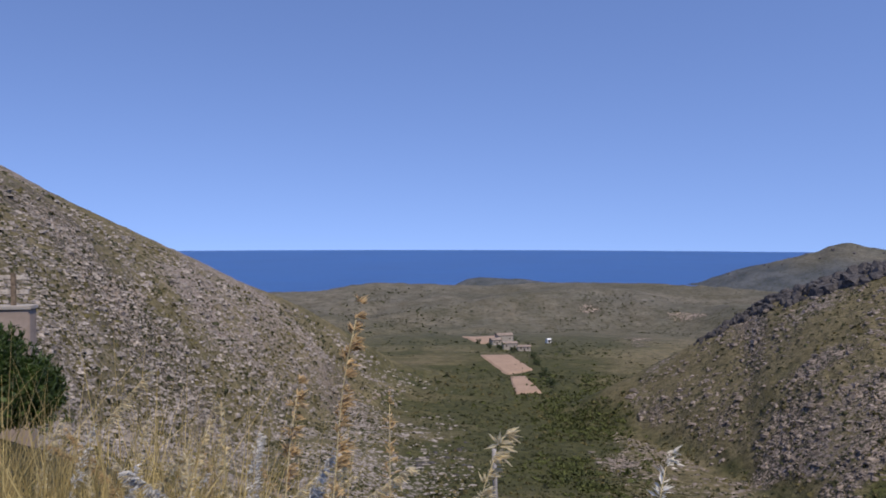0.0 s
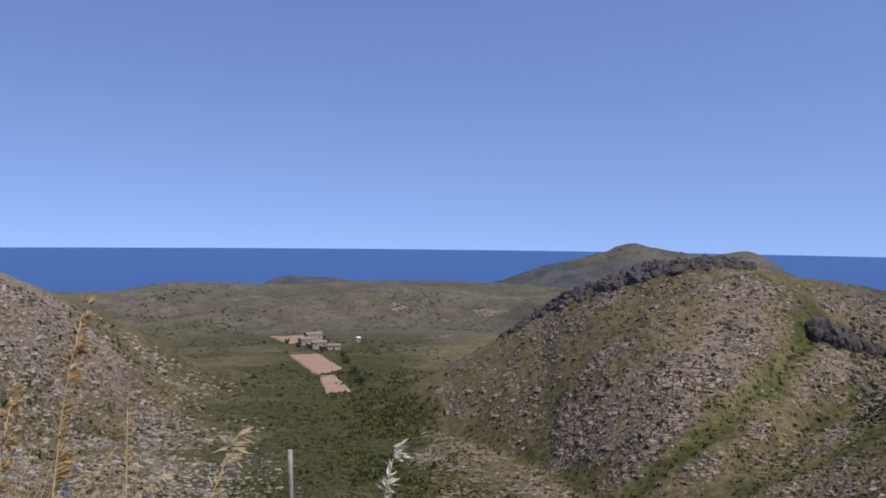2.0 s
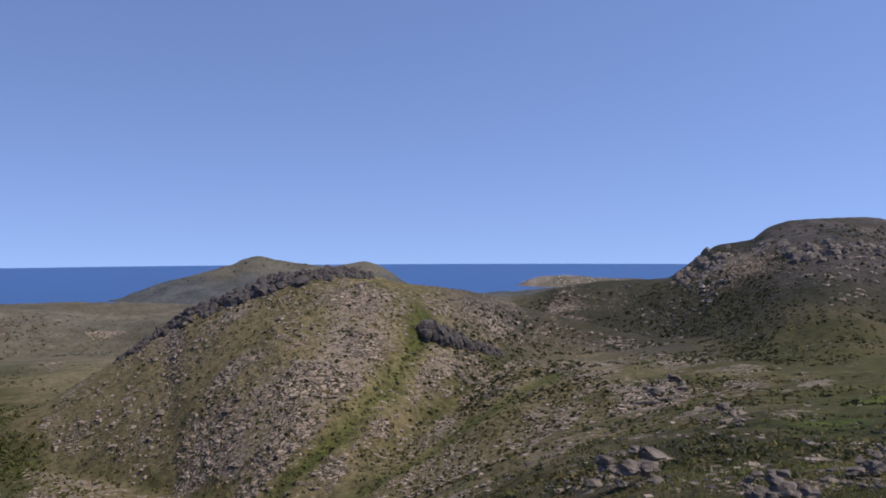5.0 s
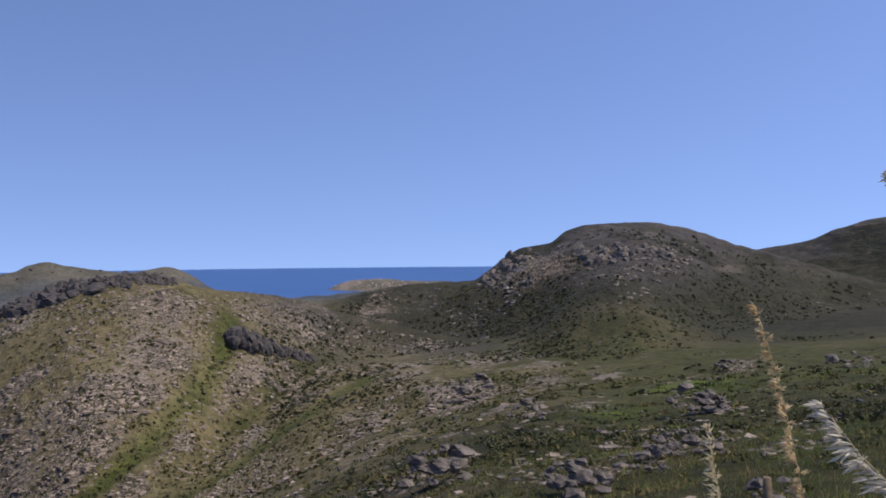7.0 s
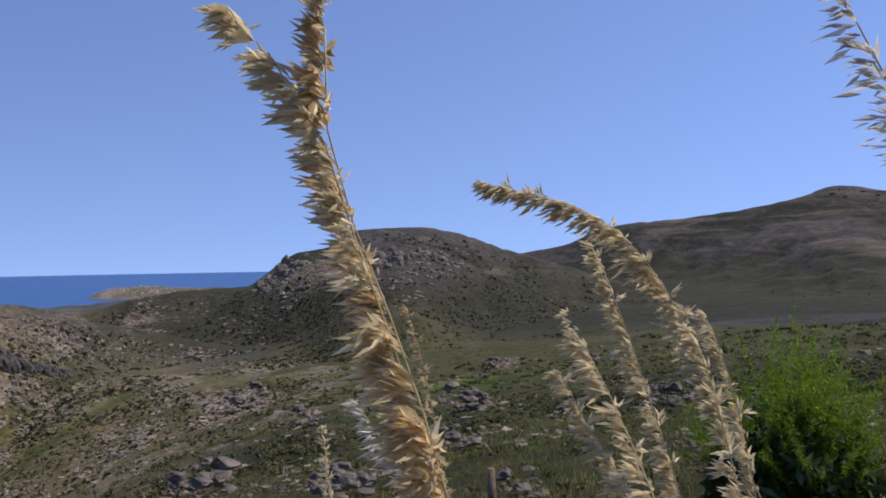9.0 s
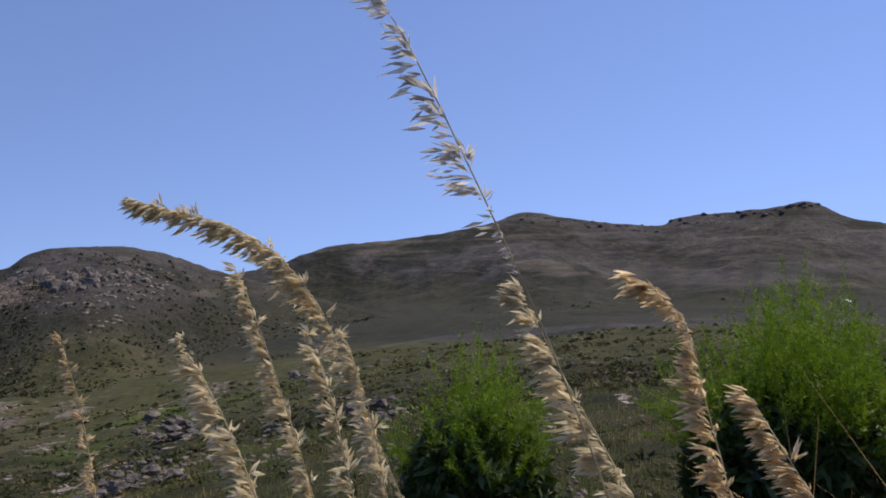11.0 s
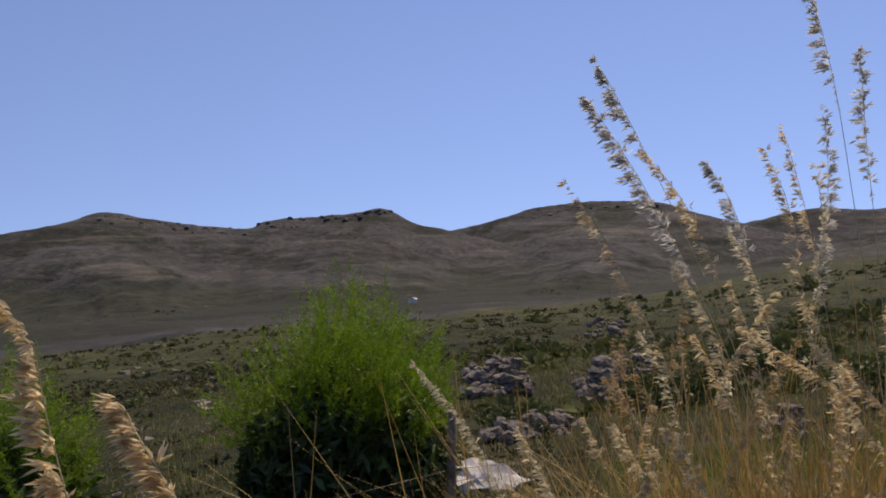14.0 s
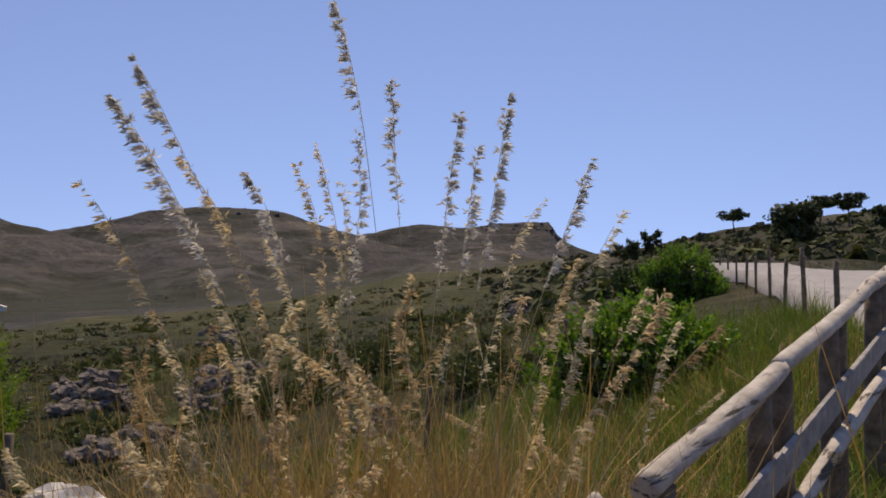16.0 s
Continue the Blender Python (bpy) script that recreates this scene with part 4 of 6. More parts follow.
def crag(name, label, feet, sizes, mat, seed, flat=0.9, category="rock", jag=0.16, shape=ICO2):
    """An outcrop of angular blocks; feet are places on the ground."""
    rng = np.random.default_rng(seed)
    feet = np.array([tuple(p) for p in feet], float)
    base = feet.mean(0)
    v, f = stones(feet - base, np.asarray(sizes, float), rng, flat, shape, jag * 0.35)
    k = len(shape[0])
    # chip flat facets: pull points back to random planes
    v = v.reshape(len(feet), k, 3)
    for i in range(len(feet)):
        c = feet[i] - base
        for _ in range(22):
            d = rng.normal(size=3)
            d[2] *= 0.7
            d /= np.linalg.norm(d)
            lim = sizes[i] * rng.uniform(0.5, 0.9) * (flat if abs(d[2]) > 0.7 else 1)
            q = (v[i] - c) @ d
            v[i] -= np.maximum(q - lim, 0)[:, None] * d
    ob = thing(name, base, label, category, "outcrops on the slopes")
    for i in range(len(feet)):
        c = feet[i] - base
        me = mesh_from("block", v[i] - c + 0.085 * sizes[i] * rng.uniform(-1, 1, v[i].shape), shape[1], mat)
        part("block", me, ob).location = c
    return ob


def ledge(name, label, a, b, n, size, mat, seed, flat=0.9, spread=0.4, el_spread=0.25):
    """An outcrop that runs between two bearings and angles of sight."""
    rng = np.random.default_rng(seed)
    t = (np.arange(n) + rng.uniform(0.1, 0.9, n)) / n
    feet = sights(a[0] + (b[0] - a[0]) * t + rng.normal(0, 0.12, n), a[1] + (b[1] - a[1]) * t + rng.normal(0, el_spread, n))
    if not len(feet):
        return None
    sizes = size * rng.uniform(0.55, 1.25, len(feet))
    feet[:, 2] -= sizes * 0.3
    return crag(name, label, feet, sizes, mat, seed, flat, shape=ICO2 if np.linalg.norm(feet[0]) < 40 else ICO1)


def ridge_cliff():
    """The dark cliff along the crest of the middle hill."""
    rng = np.random.default_rng(5)
    feet, sizes = [], []
    nodes = RIDGES[2][0]
    a, d, e = (np.array(c, float) for c in zip(*nodes))
    for az in np.arange(17.4, 34.4, 0.13):
        h = 1.7 + 3.4 * math.exp(-((az - 25.5) / 5.0) ** 2) + 1.2 * math.exp(-((az - 31) / 3) ** 2)
        for j in range(2):
            b = az + rng.uniform(-0.15, 0.15)
            rr = float(np.interp(b, a, d)) - 2 - j * rng.uniform(2, 7) * min(h / 3, 1.3)
            p = at(b, rr)
            p.z = float(height(p.x, p.y)) - 0.35 * h
            feet.append(p)
            sizes.append(h * rng.uniform(0.55, 1.1))
    crag("rock_cliff", "dark shade-toned limestone cliff along the hill crest", feet, sizes, ROCK_DARK, 5, 0.95, "cliff", shape=ICO1)


def rock_wall(label, a, b, n, size, mat, seed, tall=1.15):
    """A standing wall of close-set upright blocks, highest at its first end."""
    rng = np.random.default_rng(seed)
    t = np.repeat((np.arange(n) + 0.5) / n, 3) + rng.normal(0, 0.01, 3 * n)
    row = np.tile(np.arange(3), n)
    sizes = size * np.interp(t, (0, 0.06, 0.2, 0.45, 1), (0.7, 1.0, 0.9, 0.6, 0.3)) * rng.uniform(0.7, 1.1, 3 * n)
    feet = sights(a[0] + (b[0] - a[0]) * t, a[1] + (b[1] - a[1]) * t + rng.normal(0, 0.05, 3 * n), near=120.0)
    feet[:, :2] *= 1 + row[:len(feet), None] * 0.004
    feet[:, 2] += (0.1 + 0.55 * (row[:len(feet)] > 0)) * sizes[:len(feet)]
    return crag("rock_wall", label, feet, sizes[:len(feet)], mat, seed, tall, shape=ICO1)


ridge_cliff()
rock_wall("dark rock wall standing out of the hillside", (37.7, -6.5), (43.6, -8.0), 34, 4.0, ROCK_DARK, 21)
ledge("rock_outcrop", "low dark rock on the grassy slope", (44.6, -10.6), (46.2, -10.6), 5, 1.6, ROCK_DARK, 23, 0.7)
ledge("rock_outcrop", "pinkish bare rock at the foot of the stony hill", (-7.5, -12.2), (-3.0, -13.6), 34, 1.9, ROCK_PALE, 36, 0.4, el_spread=0.9)
ledge("rock_outcrop", "dark broken rock at the foot of the stony hill", (-3.5, -16.2), (2.5, -15.8), 40, 1.5, ROCK_DARK, 37, 0.6, el_spread=0.9)
ledge("rock_crag", "steep grey crags near the dome's crest", (61.8, -0.9), (65.6, -0.7), 30, 4.6, ROCK_MID, 38, 1.1, el_spread=0.28)
ledge("rock_crag", "steep grey crags near the dome's crest", (66.2, -0.6), (68.4, -0.5), 18, 4.2, ROCK_MID, 39, 1.0, el_spread=0.25)
ledge("rock_crag", "grey crags on the dome's seaward shoulder", (55.3, -2.5), (59.0, -0.6), 34, 4.4, ROCK_MID, 40, 1.1, el_spread=0.35)


def rock_heap(label, az0, az1, low, top, n, seed, mat=None, flat=0.58):
    """A heap of broken stones between two bearings, from its foot to its top by angle of sight."""
    rng = np.random.default_rng(seed)
    az = (az0 + az1) / 2
    foot = sight(az, low)
    d = math.hypot(foot.x, foot.y)
    w, h = d * radians(az1 - az0), d * (math.tan(radians(top)) - math.tan(radians(low)))
    out, side = np.array((math.sin(radians(az)), math.cos(radians(az)), 0)), np.array((math.cos(radians(az)), -math.sin(radians(az)), 0))
    u, deep = rng.uniform(-0.5, 0.5, n), rng.uniform(0, 1, n)
    crest = h * np.clip(1 - 2.4 * (u - rng.uniform(-0.15, 0.15)) ** 2, 0.2, 1)
    feet = np.array(tuple(foot)) + side * (u * w)[:, None] + out * (deep * (0.3 * w + 0.5 * h))[:, None]
    ground = height(feet[:, 0], feet[:, 1])
    feet[:, 2] = ground + np.maximum(deep * crest * 0.8 + foot.z - ground, -0.05)
    sizes = 0.115 * math.sqrt(w * h) * np.exp(np.clip(rng.normal(-0.1, 0.6, n), -1, 0.9)) + 0.02
    return crag("rock_heap", label, feet, sizes, mat or ROCK_NEAR, seed, flat, jag=0.7, shape=ICO1)


OUTCROPS = (
    (70.4, 73.3, -8.4, -7.6, 22), (67.5, 71.8, -11.2, -9.4, 40), (65.6, 71.0, -13.9, -12.1, 46), (56.6, 59.3, -12.1, -10.6, 26),
    (59.1, 63.5, -16.8, -14.3, 36), (71.9, 75.0, -16.6, -14.1, 30), (77.5, 80.0, -7.9, -6.4, 20), (81.1, 86.0, -10.6, -8.6, 36),
    (82.7, 85.3, -13.7, -12.4, 18), (52.8, 55.9, -10.8, -8.8, 30), (63.7, 67.2, -15.0, -14.2, 18), (49.4, 54.1, -16.3, -13.5, 40), (75.9, 77.8, -11.6, -10.5, 14))
for k, (a0, a1, lo_, hi_, n_) in enumerate(OUTCROPS):
    rock_heap("jagged layered limestone outcrop in the green slope" if k % 2 else "broken grey and rosy limestone outcrop among scrub", a0, a1, lo_, hi_, n_, 160 + k, ROCK_MID, 0.5)


def strewn_outcrops(n, seed, lo, hi, top, low, size, mat, label):
    """Small outcrops spread over a slope."""
    rng = np.random.default_rng(seed)
    for k in range(n):
        az, el = rng.uniform(lo, hi), rng.uniform(low, top)
        w = rng.uniform(0.6, 2.2)
        ledge("rock_outcrop", label, (az - w / 2, el - 0.15 * w), (az + w / 2, el + 0.15 * w), int(8 + 7 * w), size * rng.uniform(0.6, 1.2), mat, seed * 100 + k, rng.uniform(0.45, 0.8), el_spread=0.3)


strewn_outcrops(16, 31, 18, 37, -7.0, -15.5, 1.1, ROCK_PALE, "broken beige limestone outcrop among dark bushes")
strewn_outcrops(10, 32, -27, -9, -1.0, -9.5, 1.1, ROCK_PALE, "broken beige limestone outcrop on the stony hill")
strewn_outcrops(7, 34, 57, 69, -0.8, -3.5, 2.2, ROCK_PALE, "grey limestone outcrop on the dome")


def far_crags(name, label, a0, a1, ridge_no, n, size, drop, seed):
    """Crags under the crest of a far ridge."""
    rng = np.random.default_rng(seed)
    a, d, e = (np.array(c, float) for c in zip(*RIDGES[ridge_no][0]))
    feet, sizes = [], []
    for k in range(n):
        az = a0 + (a1 - a0) * (k + rng.uniform(0, 1)) / n
        p = at(az, float(smooth_between(az, a, d)) - rng.uniform(12, drop))
        sz = size * rng.uniform(0.5, 1.2)
        p.z = float(height(p.x, p.y)) - 0.3 * sz
        feet.append(p)
        sizes.append(sz)
    crag(name, label, feet, sizes, ROCK_DARK, seed, 0.7, shape=ICO1)


far_crags("rock_crag", "grey cliff band under the mountain crest", 93.5, 103.0, 4, 34, 6.5, 60, 141)
far_crags("rock_crag", "grey cliff band under the mountain crest", 104.0, 113.0, 4, 34, 7.5, 50, 142)
far_crags("rock_crag", "grey cliff band under the broad mountain's crest", 122.5, 133.0, 5, 26, 6.5, 60, 143)
far_crags("rock_crag", "sheer cliff at the table mountain's edge", 145.5, 151.2, 6, 26, 9.0, 50, 144)
far_crags("rock_crag", "grey rocks on the cape's crest", 19.0, 35.0, 8, 24, 5.0, 80, 145)


# ---- the farm in the valley ----
FIELD = plain("ploughed_earth", (0.25, 0.165, 0.105), (0.40, 0.275, 0.185), 0.8, 0.95, 0.5, 0.2, 6)
PLASTER = plain("old_plaster", (0.27, 0.24, 0.20), (0.44, 0.39, 0.33), 1.2, 0.9, 0.2, 0.02)
WHITEWASH = plain("whitewash", (0.74, 0.73, 0.70), (0.84, 0.83, 0.80), 1.2, 0.85, 0.1, 0.01)
ROOF = plain("clay_tiles", (0.17, 0.13, 0.10), (0.33, 0.26, 0.205), 3.0, 0.9, 0.5, 0.05)
DARK_WOOD = plain("dark_wood", (0.03, 0.022, 0.015), (0.09, 0.07, 0.05), 4.0, 0.8, 0.2, 0.01)


def field(corners, label):
    """A ploughed field laid over the ground between four bearings and angles."""
    p = [sight(*c, near=250.0) for c in corners]
    n = 18
    t = np.linspace(0, 1, n)
    u, v = np.meshgrid(t, t, indexing="ij")
    q = [np.array(c) for c in p]
    xy = ((1 - u) * (1 - v))[..., None] * q[0] + (u * (1 - v))[..., None] * q[1] + (u * v)[..., None] * q[2] + ((1 - u) * v)[..., None] * q[3]
    edge = np.minimum(np.minimum(u, 1 - u), np.minimum(v, 1 - v))
    xy[..., 0] += 1.2 * rough(xy[..., 0] / 6, xy[..., 1] / 6, 81, 2)
    xy[..., 2] = height(xy[..., 0], xy[..., 1]) + np.where(edge > 0.01, 0.7, -0.6)
    idx = np.arange(n * n).reshape(n, n)
    f = np.stack((idx[:-1, :-1], idx[1:, :-1], idx[1:, 1:], idx[:-1, 1:]), -1).reshape(-1, 4)
    return tagged(new("ploughed_field", mesh_from("ploughed_field", xy.reshape(-1, 3), f, FIELD, True)), label, "field", "fields of the farm")


field(((1.2, -7.5), (4.0, -7.4), (4.0, -8.0), (2.6, -8.0)), "narrow bare earth field above the farmhouse")
field(((2.5, -8.75), (4.7, -8.75), (6.4, -9.75), (4.6, -10.15)), "reddish ploughed field below the farmhouse")
field(((4.7, -10.25), (5.8, -10.2), (7.0, -11.35), (5.1, -11.45)), "reddish ploughed field at the valley's foot")


def box_mesh(name, w, d, h, mat, z0=0.0, bevel=0.0):
    bm = bmesh.new()
    bmesh.ops.create_cube(bm, size=1)
    for v in bm.verts:
        v.co = Vector((v.co.x * w, v.co.y * d, (v.co.z + 0.5) * h + z0))
    if bevel:
        bmesh.ops.bevel(bm, geom=bm.edges[:], offset=bevel, segments=2, affect="EDGES")
    me = bpy.data.meshes.new(name)
    bm.to_mesh(me)
    bm.free()
    me.materials.append(mat)
    return me


def gable(w, d, h, over, mat):
    x, y = w / 2 + over, d / 2 + over
    t = 0.25
    v = [(-x, -y, 0), (x, -y, 0), (x, y, 0), (-x, y, 0), (-x, 0, h), (x, 0, h), (-x, -y, t), (x, -y, t), (x, y, t), (-x, y, t), (-x, 0, h + t), (x, 0, h + t)]
    f = [(0, 1, 5, 4), (2, 3, 4, 5), (6, 10, 11, 7), (8, 11, 10, 9), (0, 6, 7, 1), (2, 8, 9, 3), (0, 4, 10, 6), (4, 3, 9, 10), (1, 7, 11, 5), (5, 11, 8, 2)]
    return mesh_from("roof", v, f, mat)


def house(az, el, w, d, h, turn, wall_mat, label, far=1500.0, near=60.0):
    p = sight(az, el, near, far)
    ob = thing("house", p, label, "house", "houses in the landscape")
    ob.rotation_euler.z = radians(turn)
    part("wall", box_mesh("wall", w, d, h + 1.5, wall_mat, -1.5), ob)
    part("roof", gable(w, d, 0.22 * d, 0.3, WHITEWASH if wall_mat == WHITEWASH else ROOF), ob, "limewashed gable roof" if wall_mat == WHITEWASH else "clay tile gable roof").location.z = h
    for i, x in enumerate((-0.28, 0.28)):
        part("window", box_mesh("window", 0.9, 0.12, 1.1, DARK_WOOD, h * 0.5), ob).location = (x * w, -d / 2, 0)
    part("door", box_mesh("door", 1.1, 0.12, 2.1, DARK_WOOD), ob).location = (0, -d / 2, 0)
    return ob


house(4.3, -7.95, 11, 6, 5.5, 20, PLASTER, "old stone farmhouse with a tiled roof")
house(3.7, -8.05, 7, 5, 3.4, 25, PLASTER, "low stone farm shed beside the farmhouse")
house(4.7, -8.35, 9, 5, 4.0, 10, PLASTER, "stone barn below the farmhouse")
house(5.7, -8.45, 8, 4, 2.8, 5, PLASTER, "long low stone shed near the fields")
house(7.4, -7.85, 3, 2.6, 2.3, 30, WHITEWASH, "small whitewashed hut on the valley slope")
house(114.5, -2.7, 5.5, 5, 2.0, -30, WHITEWASH, "small whitewashed house under the mountain")


def town():
    """White houses strewn over the far headland, too small to tell apart."""
    rng = np.random.default_rng(77)
    vs, fs, n = [], [], 0
    c = np.array([(-1, -1, 0), (1, -1, 0), (1, 1, 0), (-1, 1, 0), (-1, -1, 1), (1, -1, 1), (1, 1, 1), (-1, 1, 1)], float)
    q = np.array([(0, 1, 5, 4), (1, 2, 6, 5), (2, 3, 7, 6), (3, 0, 4, 7), (4, 5, 6, 7)])
    for _ in range(80):
        p = at(rng.uniform(44.8, 51.5), rng.uniform(2230, 2390))
        p.z = float(height(p.x, p.y))
        if p.z < SEA + 2:
            continue
        vs.append(c * (rng.uniform(0.8, 2), rng.uniform(0.8, 2), rng.uniform(0.8, 1.6)) + np.array(p) - (0, 0, 1))
        fs.append(q + n)
        n += 8
    tagged(new("town", mesh_from("town", np.concatenate(vs), np.concatenate(fs), WHITEWASH)), "pale houses of a coastal town on the headland", "town", kind="stuff")


town()


# ---- grass, bushes and trees ----
STRAW = plain("straw", (0.66, 0.55, 0.32), (0.90, 0.82, 0.60), 60.0, 0.75, 0.0, vary=0.25, through_light=0.62)
GOLD = plain("golden_chaff", (0.62, 0.47, 0.24), (0.90, 0.77, 0.52), 60.0, 0.75, 0.0, vary=0.3, through_light=0.62)
GREY_CHAFF = plain("grey_chaff", (0.53, 0.495, 0.43), (0.83, 0.80, 0.73), 60.0, 0.75, 0.0, vary=0.4, through_light=0.52)
BROWN_CHAFF = plain("brown_chaff", (0.40, 0.275, 0.125), (0.68, 0.50, 0.265), 60.0, 0.8, 0.0, vary=0.3, through_light=0.45)
WHITE_CHAFF = plain("white_chaff", (0.66, 0.60, 0.47), (0.86, 0.82, 0.70), 60.0, 0.7, 0.0, vary=0.15, through_light=0.3)
STEM = plain("dry_stem", (0.34, 0.27, 0.13), (0.58, 0.48, 0.26), 40.0, 0.6, 0.0, vary=0.2)
DRY_BLADE = plain("dry_blades", (0.27, 0.20, 0.07), (0.58, 0.455, 0.19), 9.0, 0.7, 0.0, vary=0.4, through_light=0.3)
RUST_BLADE = plain("rusty_blades", (0.28, 0.165, 0.045), (0.60, 0.40, 0.13), 9.0, 0.7, 0.0, vary=0.4, through_light=0.3)
OLIVE_BLADE = plain("olive_blades", (0.078, 0.078, 0.013), (0.22, 0.20, 0.045), 9.0, 0.7, 0.0, vary=0.4, through_light=0.3)
GREEN_BLADE = plain("green_blades", (0.08, 0.125, 0.010), (0.24, 0.31, 0.04), 9.0, 0.7, 0.0, vary=0.4, through_light=0.3)
SHOOT = plain("bright_shoots", (0.085, 0.165, 0.004), (0.27, 0.40, 0.016), 7.0, 0.7, 0.0, vary=0.35, through_light=0.36)
BROADLEAF = plain("broad_leaves", (0.075, 0.17, 0.010), (0.23, 0.40, 0.035), 7.0, 0.55, 0.0, vary=0.35, through_light=0.4)
# leaves of the dark bushes, and the shade painted inside every bush
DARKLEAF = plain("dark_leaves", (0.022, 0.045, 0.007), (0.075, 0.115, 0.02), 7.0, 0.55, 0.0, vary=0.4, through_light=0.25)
OLIVELEAF = plain("olive_leaves", (0.04, 0.055, 0.012), (0.13, 0.15, 0.035), 7.0, 0.7, 0.0, vary=0.4, through_light=0.25)
PINE_LEAF = plain("pine_needles", (0.02, 0.034, 0.009), (0.075, 0.10, 0.028), 3.0, 0.7, 0.0, vary=0.4, through_light=0.2)
BARK = plain("bark", (0.05, 0.035, 0.022), (0.16, 0.12, 0.085), 12.0, 0.95, 0.6, 0.02)
TONES = {"straw": STRAW, "gold": GOLD, "grey": GREY_CHAFF, "brown": BROWN_CHAFF, "white": WHITE_CHAFF}


def spline(points, n):
    """A smooth line through the points."""
    p = np.array([tuple(q) for q in points], float)
    s = np.concatenate(([0], np.cumsum(np.linalg.norm(np.diff(p, axis=0), axis=1))))
    d = np.diff(p, axis=0) / np.diff(s)[:, None]
    h = np.diff(s)
    m = np.concatenate((d[:1], (d[:-1] * h[1:, None] + d[1:] * h[:-1, None]) / (h[1:] + h[:-1])[:, None], d[-1:]))
    q = np.linspace(0, s[-1], n)
    i = np.clip(np.searchsorted(s, q) - 1, 0, len(p) - 2)
    u = ((q - s[i]) / h[i])[:, None]
    hh = h[i][:, None]
    return (2 * u ** 3 - 3 * u * u + 1) * p[i] + (u ** 3 - 2 * u * u + u) * hh * m[i] + (3 * u * u - 2 * u ** 3) * p[i + 1] + (u ** 3 - u * u) * hh * m[i + 1]


def tube(line, radii, sides=6, cap=True):
    """Verts and quads of a round bar along a line."""
    line = np.asarray(line, float)
    t = np.gradient(line, axis=0)
    t /= np.linalg.norm(t, axis=1, keepdims=True) + 1e-9
    ref = np.where(np.abs(t[:, 2:3]) > 0.9, np.array([[1.0, 0, 0]]), np.array([[0, 0, 1.0]]))
    u = np.cross(t, ref)
    u /= np.linalg.norm(u, axis=1, keepdims=True) + 1e-9
    w = np.cross(t, u)
    a = np.linspace(0, 2 * np.pi, sides, endpoint=False)
    rad = np.asarray(radii, float)
    rad = rad.reshape(len(line), -1)
    ring = (np.cos(a)[None, :, None] * u[:, None] + np.sin(a)[None, :, None] * w[:, None]) * rad[..., None] + line[:, None]
    n = len(line)
    idx = np.arange(n * sides).reshape(n, sides)
    nx = np.roll(idx, -1, 1)
    f = np.stack((idx[:-1], nx[:-1], nx[1:], idx[1:]), -1).reshape(-1, 4)
    v = ring.reshape(-1, 3)
    if cap:
        v = np.concatenate((v, line[:1], line[-1:]))
        a0, a1 = n * sides, n * sides + 1
        f = np.concatenate((f, np.stack((nx[0], idx[0], np.full(sides, a0), np.full(sides, a0)), -1), np.stack((idx[-1], nx[-1], np.full(sides, a1), np.full(sides, a1)), -1)))
    return v, f


def bar_mesh(name, line, radii, mat, sides=6, smooth=True):
    """A round bar with closed ends."""
    v, f = tube(line, radii, sides, False)
    me = bpy.data.meshes.new(name)
    n = len(line) * sides
    faces = [tuple(q) for q in f] + [tuple(range(sides))[::-1], tuple(range(n - sides, n))]
    me.from_pydata([tuple(p) for p in v], [], faces)
    for q in me.polygons:
        q.use_smooth = smooth and len(q.vertices) == 4
    me.materials.append(mat)
    return me


